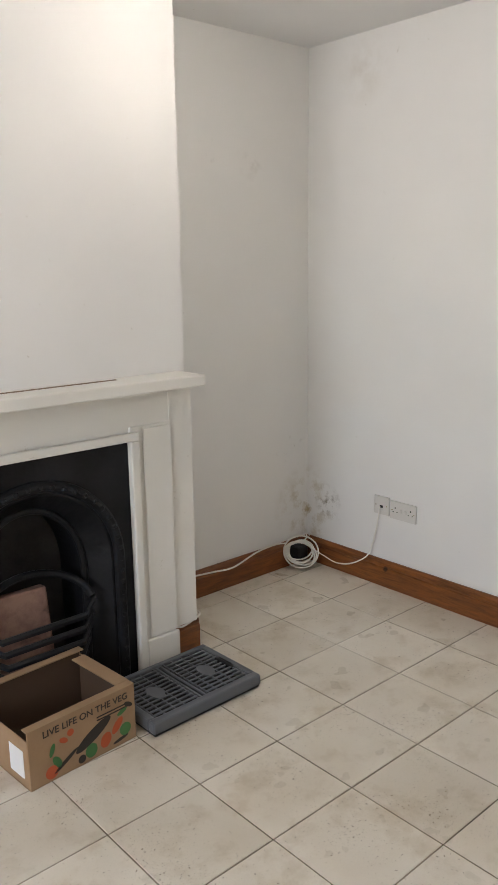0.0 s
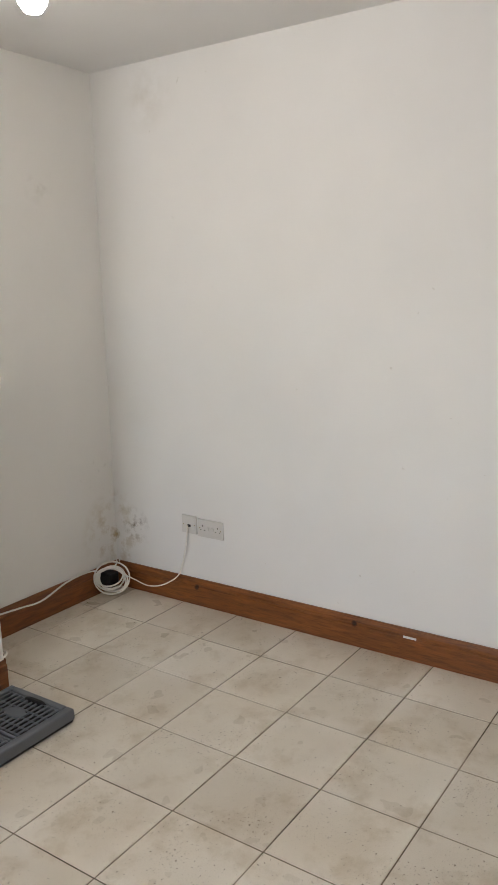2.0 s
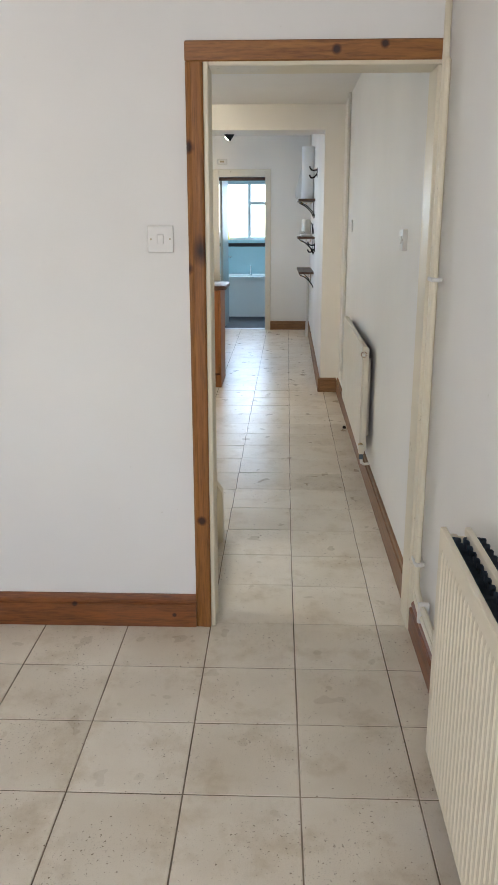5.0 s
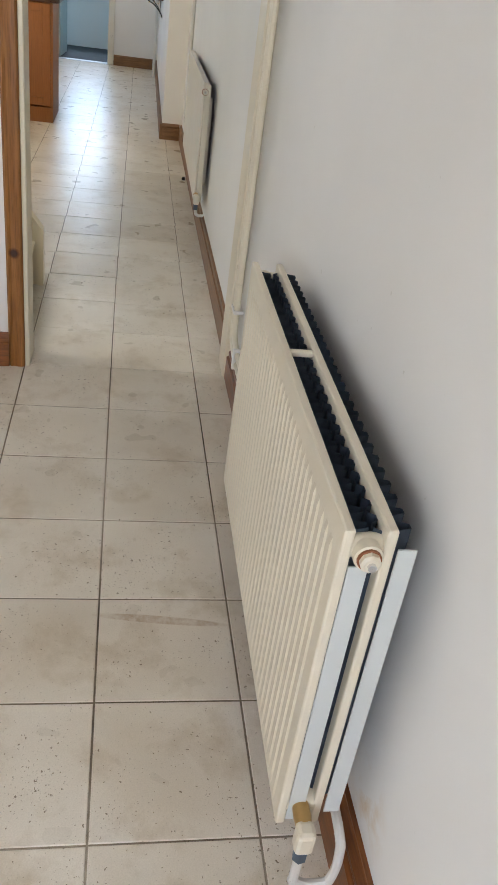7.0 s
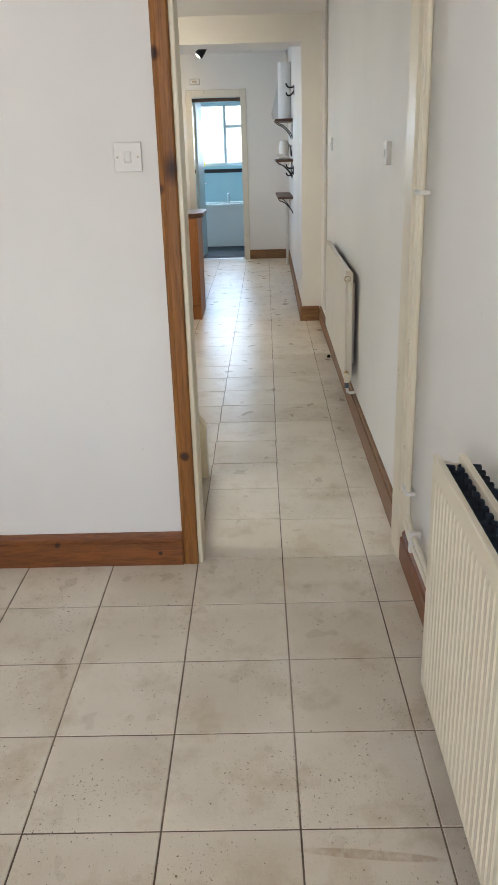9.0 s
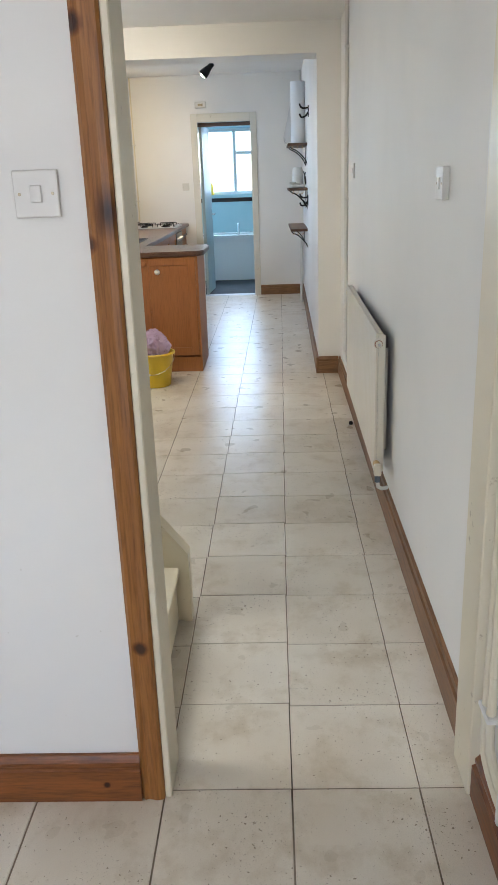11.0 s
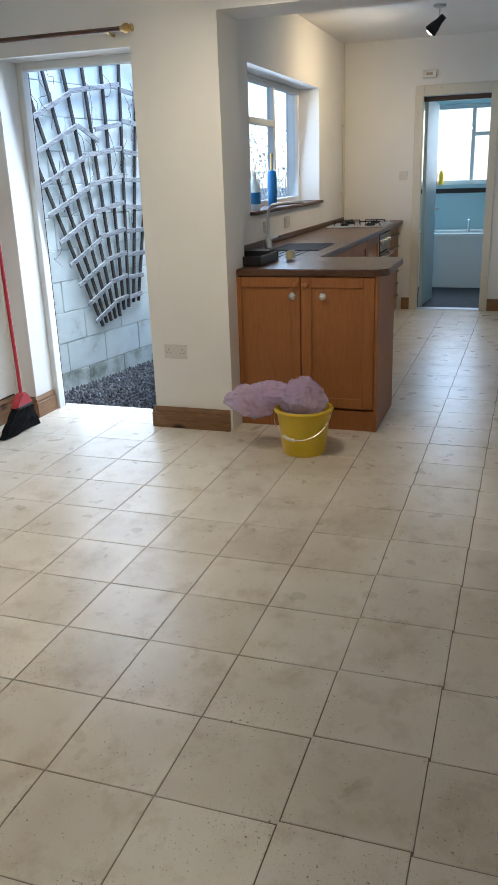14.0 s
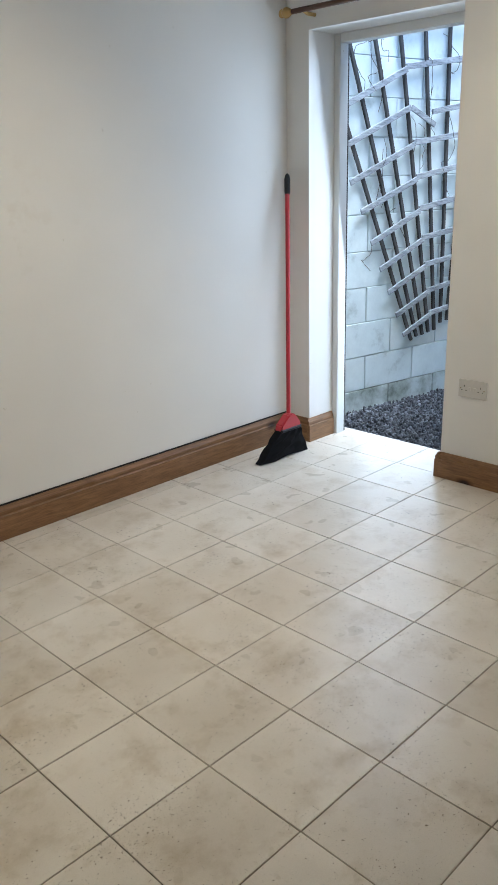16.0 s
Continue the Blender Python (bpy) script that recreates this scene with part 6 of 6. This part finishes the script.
    smooth(part("label_band", lathe(bmesh.new(), [(0.0488, 0.04), (0.0488, 0.125)], (0, 0, 0), 24), M_BLUE, b1, "blue printed label"))
    b2 = thing("gas_torch", "blue gas cylinder with a brass torch head on the sill", "gas torch", "", "", (9.42, 1.60, 1.204))
    smooth(part("cylinder", lathe(bmesh.new(), [(0, 0), (0.036, 0), (0.038, 0.008), (0.038, 0.25), (0.030, 0.275), (0.012, 0.285), (0, 0.285)]), M_BLUE, b2))
    smooth(part("torch_head", lathe(bmesh.new(), [(0.012, 0.28), (0.014, 0.31), (0.008, 0.33), (0.008, 0.37), (0.012, 0.375), (0.012, 0.41), (0, 0.41)]), M_BRASS, b2))


kitchen()


def shelves():
    for z, x0, x1, y1 in ((1.755, 9.65, 10.25, 0.20), (1.325, 9.65, 10.25, 0.20), (0.915, 9.75, 10.90, 0.185)):
        yb = yrk((x0 + x1) / 2)
        s = thing("wall_shelf", "dark brown wooden wall shelf on scrolled metal brackets", "shelf", "kitchen wall shelves", "", ((x0 + x1) / 2, yb, z))
        lpart("board", box((x0, yb, z), (x1, yb + y1, z + 0.026), 0.004), M_SHELF, s)
        for u in (x0 + 0.10, x1 - 0.10):
            pts = curve_points([(u, yb + 0.006, z - 0.17), (u, yb + 0.03, z - 0.12), (u, yb + 0.10, z - 0.05), (u, yb + 0.16, z - 0.02), (u, yb + 0.175, z - 0.004)], 4)
            lpart("bracket", tube(bmesh.new(), pts, 0.006, 6), M_IRON, s)
            lpart("bracket_leg", box((u - 0.008, yb, z - 0.19), (u + 0.008, yb + 0.006, z)), M_IRON, s)
        for k in range(3):
            u = x0 + 0.02
            w = yb + 0.05 + 0.05 * k
            lpart("cup_hook", tube(bmesh.new(), [(u, w, z), (u, w, z - 0.02), (u, w + 0.010, z - 0.034), (u, w + 0.018, z - 0.026)], 0.0025, 6), M_BRASS, s)
    yb = yrk(9.9)
    r = thing("plastic_roll", "tall roll of clear plastic sheeting standing on the shelf", "roll", "", "", (9.88, yb + 0.085, 1.782))
    smooth(part("roll", lathe(bmesh.new(), [(0.0, 0.0), (0.072, 0.0), (0.074, 0.01), (0.074, 0.58), (0.072, 0.585), (0.022, 0.585), (0.02, 0.56), (0, 0.56)]), M_ROLL, r))
    bm = bmesh.new()
    top = [bm.verts.new((-0.05, 0.072, 0.40)), bm.verts.new((-0.02, 0.074, 0.30)), bm.verts.new((0.0, 0.074, 0.02)), bm.verts.new((-0.04, 0.14, 0.0)), bm.verts.new((-0.055, 0.155, 0.06)), bm.verts.new((-0.06, 0.11, 0.24))]
    bm.faces.new(top)
    part("loose_end", bm, M_FILM, r, "loose end of clear film")
    k = thing("food_mixer", "white kitchen appliance with a dark hanging flex on the shelf", "appliance", "", "", (9.90, yb + 0.095, 1.352))
    part("base", box((-0.10, -0.07, 0.0), (0.06, 0.07, 0.035), 0.012, 2), M_PLASTIC_W, k)
    smooth(part("body", lathe(bmesh.new(), [(0, 0.035), (0.055, 0.035), (0.058, 0.06), (0.054, 0.17), (0.046, 0.20), (0, 0.205)]), M_PLASTIC_W, k))
    part("neck", box((-0.10, 0.02, 0.035), (-0.06, 0.09, 0.06), 0.01, 2), M_PLASTIC_W, k)
    smooth(part("flex", tube(bmesh.new(), curve_points([(-0.03, -0.06, 0.16), (-0.05, -0.082, 0.08), (-0.04, -0.08, 0.03), (-0.06, -0.07, 0.10), (-0.05, -0.08, 0.15)], 5), 0.005, 6), M_BLACK, k))
    for z, xx in ((2.03, 9.08), (1.235, 9.45)):
        h = thing("wall_hook", "black cast-iron double coat hook on the wall", "hook", "kitchen wall hooks", "", (xx, yrk(xx), z))
        part("plate", box((-0.02, 0, -0.05), (0.02, 0.008, 0.05), 0.003), M_IRON, h)
        smooth(part("arm", tube(bmesh.new(), curve_points([(0, 0.004, 0.03), (0, 0.05, 0.025), (0, 0.075, 0.04), (0, 0.085, 0.065)], 4), 0.008, 8), M_IRON, h))
        smooth(part("arm", tube(bmesh.new(), curve_points([(0, 0.004, -0.01), (0, 0.035, -0.045), (0, 0.07, -0.05), (0, 0.085, -0.02)], 4), 0.008, 8), M_IRON, h))
    p = thing("waste_pipe", "white plastic pipes running down beside the shelf", "pipe", "", "", (11.0, yrk(11.0), 0))
    smooth(lpart("pipe", tube(bmesh.new(), [(11.0, -0.555, 0.0), (11.0, -0.555, 0.90)], 0.018, 10), M_PLASTIC_W, p))
    smooth(lpart("pipe", tube(bmesh.new(), [(11.3, -0.565, 0.0), (11.3, -0.565, 0.90)], 0.012, 10), M_BLACK, p))
    smooth(lpart("pipe", tube(bmesh.new(), [(11.65, -0.585, 2.2), (11.65, -0.585, CEILK)], 0.012, 10), M_PLASTIC_W, p))


shelves()

# ---- bathroom ----
bath_frame = thing("door_3", "white painted bathroom door standing open into the bathroom", "door", "", "structure", (XB, 0.36, 0))
lpart("jamb", box((XB - 0.01, 0.70, 0), (XBB + 0.01, 0.715, 2.16), 0.002), M_LINING, bath_frame)
lpart("architrave", box((XB - 0.016, 0.69, 0), (XB, 0.775, 2.245), 0.004), M_LINING, bath_frame)
lpart("architrave", box((XB - 0.016, -0.045, 0), (XB, 0.035, 2.245), 0.004), M_LINING, bath_frame)
lpart("architrave", box((XB - 0.016, 0.035, 2.145), (XB, 0.69, 2.245), 0.004), M_LINING, bath_frame)
# dark strip across the top of the doorway
lpart("head_stop", box((XBB - 0.02, 0.035, 2.10), (XBB + 0.012, 0.70, 2.146), 0.002), M_SHELF, bath_frame, "dark strip under the lintel")
leaf = part("leaf", box((0, -0.036, 0.01), (0.64, 0, 2.12), 0.003), M_DOORW, bath_frame)
leaf.matrix_basis = Matrix.Translation((0.125, 0.330, 0)) @ Matrix.Rotation(radians(-4), 4, 'Z')
for s in (0.0, -0.036):
    o = -1 if s else 1
    smooth(part("door_handle", tube(bmesh.new(), [(0.58, s, 1.02), (0.58, s + o * 0.045, 1.02), (0.56, s + o * 0.05, 1.02), (0.47, s + o * 0.05, 1.02)], 0.009, 8), M_CHROME, leaf, "chrome lever handle"))
    part("handle_plate", box((0.56, min(s, s + o * 0.004), 0.95), (0.60, max(s, s + o * 0.004), 1.10), 0.001), M_CHROME, leaf)


def bathtub():
    b = thing("bathtub", "white bathtub with a bowed front panel under the window", "bathtub", "", "", (13.85, 0.4, 0))
    bm = bmesh.new()
    out = [(13.55 - 0.10 * math.sin(math.pi * k / 20), -0.78 + 2.28 * k / 20) for k in range(21)]
    prism(bm, [*out, (13.62, 1.50), (13.62, -0.78)], "z", 0.0, 0.62)
    lpart("front_panel", bm, M_BATH, b)
    bm = bmesh.new()
    rim = [(13.53 - 0.11 * math.sin(math.pi * k / 20), -0.79 + 2.30 * k / 20) for k in range(21)]
    prism(bm, [*rim, (13.66, 1.51), (13.66, -0.79)], "z", 0.62, 0.665)
    lpart("rim", bm, M_BATH, b)
    lpart("rim", box((14.15, -0.79, 0.62), (14.245, 1.51, 0.665), 0.01), M_BATH, b)
    lpart("basin", box((13.62, -0.78, 0.2), (14.24, 1.50, 0.24)), M_BATH, b)
    t = thing("bath_tap", "chrome bath tap on the tub's rim", "tap", "", "", (13.56, 0.30, 0.665))
    smooth(part("body", tube(bmesh.new(), curve_points([(0, 0, 0), (0, 0, 0.10), (0.01, 0, 0.15), (0.06, 0, 0.155), (0.10, 0, 0.13)], 4), 0.017, 10), M_CHROME, t))
    for dy, tint in ((0.16, M_MILKY), (0.08, M_RED)):
        q = thing("toiletry_bottle", "small plastic toiletry bottle on the bathroom sill", "bottle", "bottles on the bathroom sill", "", (14.28, 0.73 + dy, 1.24))
        smooth(part("body", lathe(bmesh.new(), [(0, 0), (0.032, 0), (0.032, 0.14), (0.02, 0.17), (0.015, 0.20), (0, 0.20)], (0, 0, 0), 14), tint, q))
    w = thing("shampoo_bottle", "yellow and white toiletry bottle on the bathroom sill", "bottle", "", "", (14.28, 0.73, 1.24))
    smooth(part("body", lathe(bmesh.new(), [(0, 0), (0.034, 0), (0.034, 0.13), (0.022, 0.16), (0.015, 0.18), (0, 0.18)]), M_BUCKET, w))
    g = thing("toilet_rail", "chrome rail and shower screen edge in the bathroom", "rail", "", "", (13.45, 0.02, 0))
    smooth(lpart("rail", tube(bmesh.new(), [(13.45, 0.02, 0.665), (13.45, 0.02, 2.0)], 0.012, 8), M_CHROME, g))


bathtub()


# ---- fan trellis on the yard wall ----
def trellis():
    t = thing("fan_trellis", "weathered grey wooden fan trellis with dead stems on the yard wall", "trellis", "", "", (8.8, ywall(8.8), 0.3))
    rng = random.Random(6)

    def stick(nm, x0, z0, x1, z1, off, w, d, m):
        a, b = Vector((x0, ywall(x0) - off, z0)), Vector((x1, ywall(x1) - off, z1))
        v = b - a
        ex = v.normalized()
        ey = Vector((YSL, -1, 0)).normalized()
        ez = ex.cross(ey).normalized()
        mt = Matrix((ex, ey, ez)).transposed().to_4x4()
        mt.translation = (a + b) / 2
        bm = box((-v.length / 2, -d / 2, -w / 2), (v.length / 2, d / 2, w / 2), 0.002)
        bm.transform(mt)
        lpart(nm, bm, m, t)

    def sx(i, z):
        """The x of stile i at height z."""
        k = (z - 0.34) / (2.30 - 0.34)
        return (8.60 + 0.058 * i) * (1 - k) + (7.72 + 0.225 * i) * k

    for i in range(9):
        zb = 0.33 + 0.018 * i + rng.uniform(-0.02, 0.02)
        stick("stile", sx(i, zb), zb, sx(i, 2.45), 2.45, 0.030, 0.024, 0.018, M_TREL_DARK)
    for k, z in enumerate((0.50, 0.66, 0.84, 1.02, 1.21, 1.41, 1.62, 1.84, 2.06, 2.28)):
        # three fans side by side, each with its own rails
        xl, xm, xn, xr = sx(0, z) - 0.03, sx(3, z) + 0.012, sx(6, z) - 0.02, sx(8, z) + 0.03
        drop = 0.44 * (xm - xl) * rng.uniform(0.85, 1.0)
        if k != 9:
            stick("slat", xl, z - drop, xm, z, 0.046, 0.036, 0.012, M_TRELLIS)
        if k == 7:
            stick("slat", xm, z, xm + 0.22, z - 0.10, 0.052, 0.034, 0.012, M_TRELLIS)
            stick("slat", xm + 0.20, z - 0.02, xn, z + 0.03, 0.046, 0.034, 0.012, M_TRELLIS)
        else:
            stick("slat", xm - 0.005, z + 0.012, xn, z + 0.012 + 0.14 * (xn - xm) + rng.uniform(-0.01, 0.012), 0.044, 0.036, 0.012, M_TRELLIS)
        stick("slat", xn + 0.015, z + 0.10 * (xn - xm), xr, z + 0.02 + rng.uniform(-0.02, 0.02), 0.044, 0.036, 0.012, M_TRELLIS)
    bm = bmesh.new()
    for k in range(22):
        x, z = rng.uniform(8.1, 9.2), rng.uniform(0.8, 2.2)
        pts = []
        for j in range(7):
            pts.append((x, ywall(x) - 0.02 - rng.random() * 0.05, z))
            x += rng.uniform(-0.05, 0.05)
            z += rng.uniform(0.0, 0.09)
        tube(bm, curve_points(pts, 3), 0.0016, 4)
    lpart("dead_stems", bm, M_TWIG, t, "dry climbing stems")["kind"] = "stuff"


trellis()


def hedge():
    """A straggly winter hedge behind the yard, seen through the kitchen window."""
    h = thing("hedge", "straggly grey-brown winter hedge with few leaves beyond the yard", "hedge", "", "", (14.6, 3.6, -0.13))
    rng = random.Random(11)
    stems, leaves = bmesh.new(), bmesh.new()
    for k in range(150):
        x, y, z = 14.6 + rng.uniform(-0.7, 0.9), rng.uniform(2.3, 5.6), -0.13
        pts = []
        for j in range(6):
            pts.append((x, y, z))
            x += rng.uniform(-0.13, 0.13)
            y += rng.uniform(-0.16, 0.16)
            z += rng.uniform(0.2, 0.48)
            for m in range(4):
                a = Euler((rng.uniform(0, 6), rng.uniform(0, 6), rng.uniform(0, 6))).to_matrix()
                c = Vector((x, y, z)) + Vector((rng.uniform(-.2, .2), rng.uniform(-.2, .2), rng.uniform(-.2, .2)))
                leaves.faces.new([leaves.verts.new(c + a @ Vector(q)) for q in ((-.03, 0, 0), (0, -.013, .006), (.03, 0, 0), (0, .013, .006))])
        tube(stems, pts, [0.016, 0.013, 0.011, 0.009, 0.006, 0.003], 5)
    lpart("stems", stems, M_TWIG_PALE, h)["kind"] = "stuff"
    lpart("leaves", leaves, M_LEAF, h, "dull grey-green leaves")["kind"] = "stuff"


hedge()
lay_gravel()
lay_blocks()
lay_tiles()
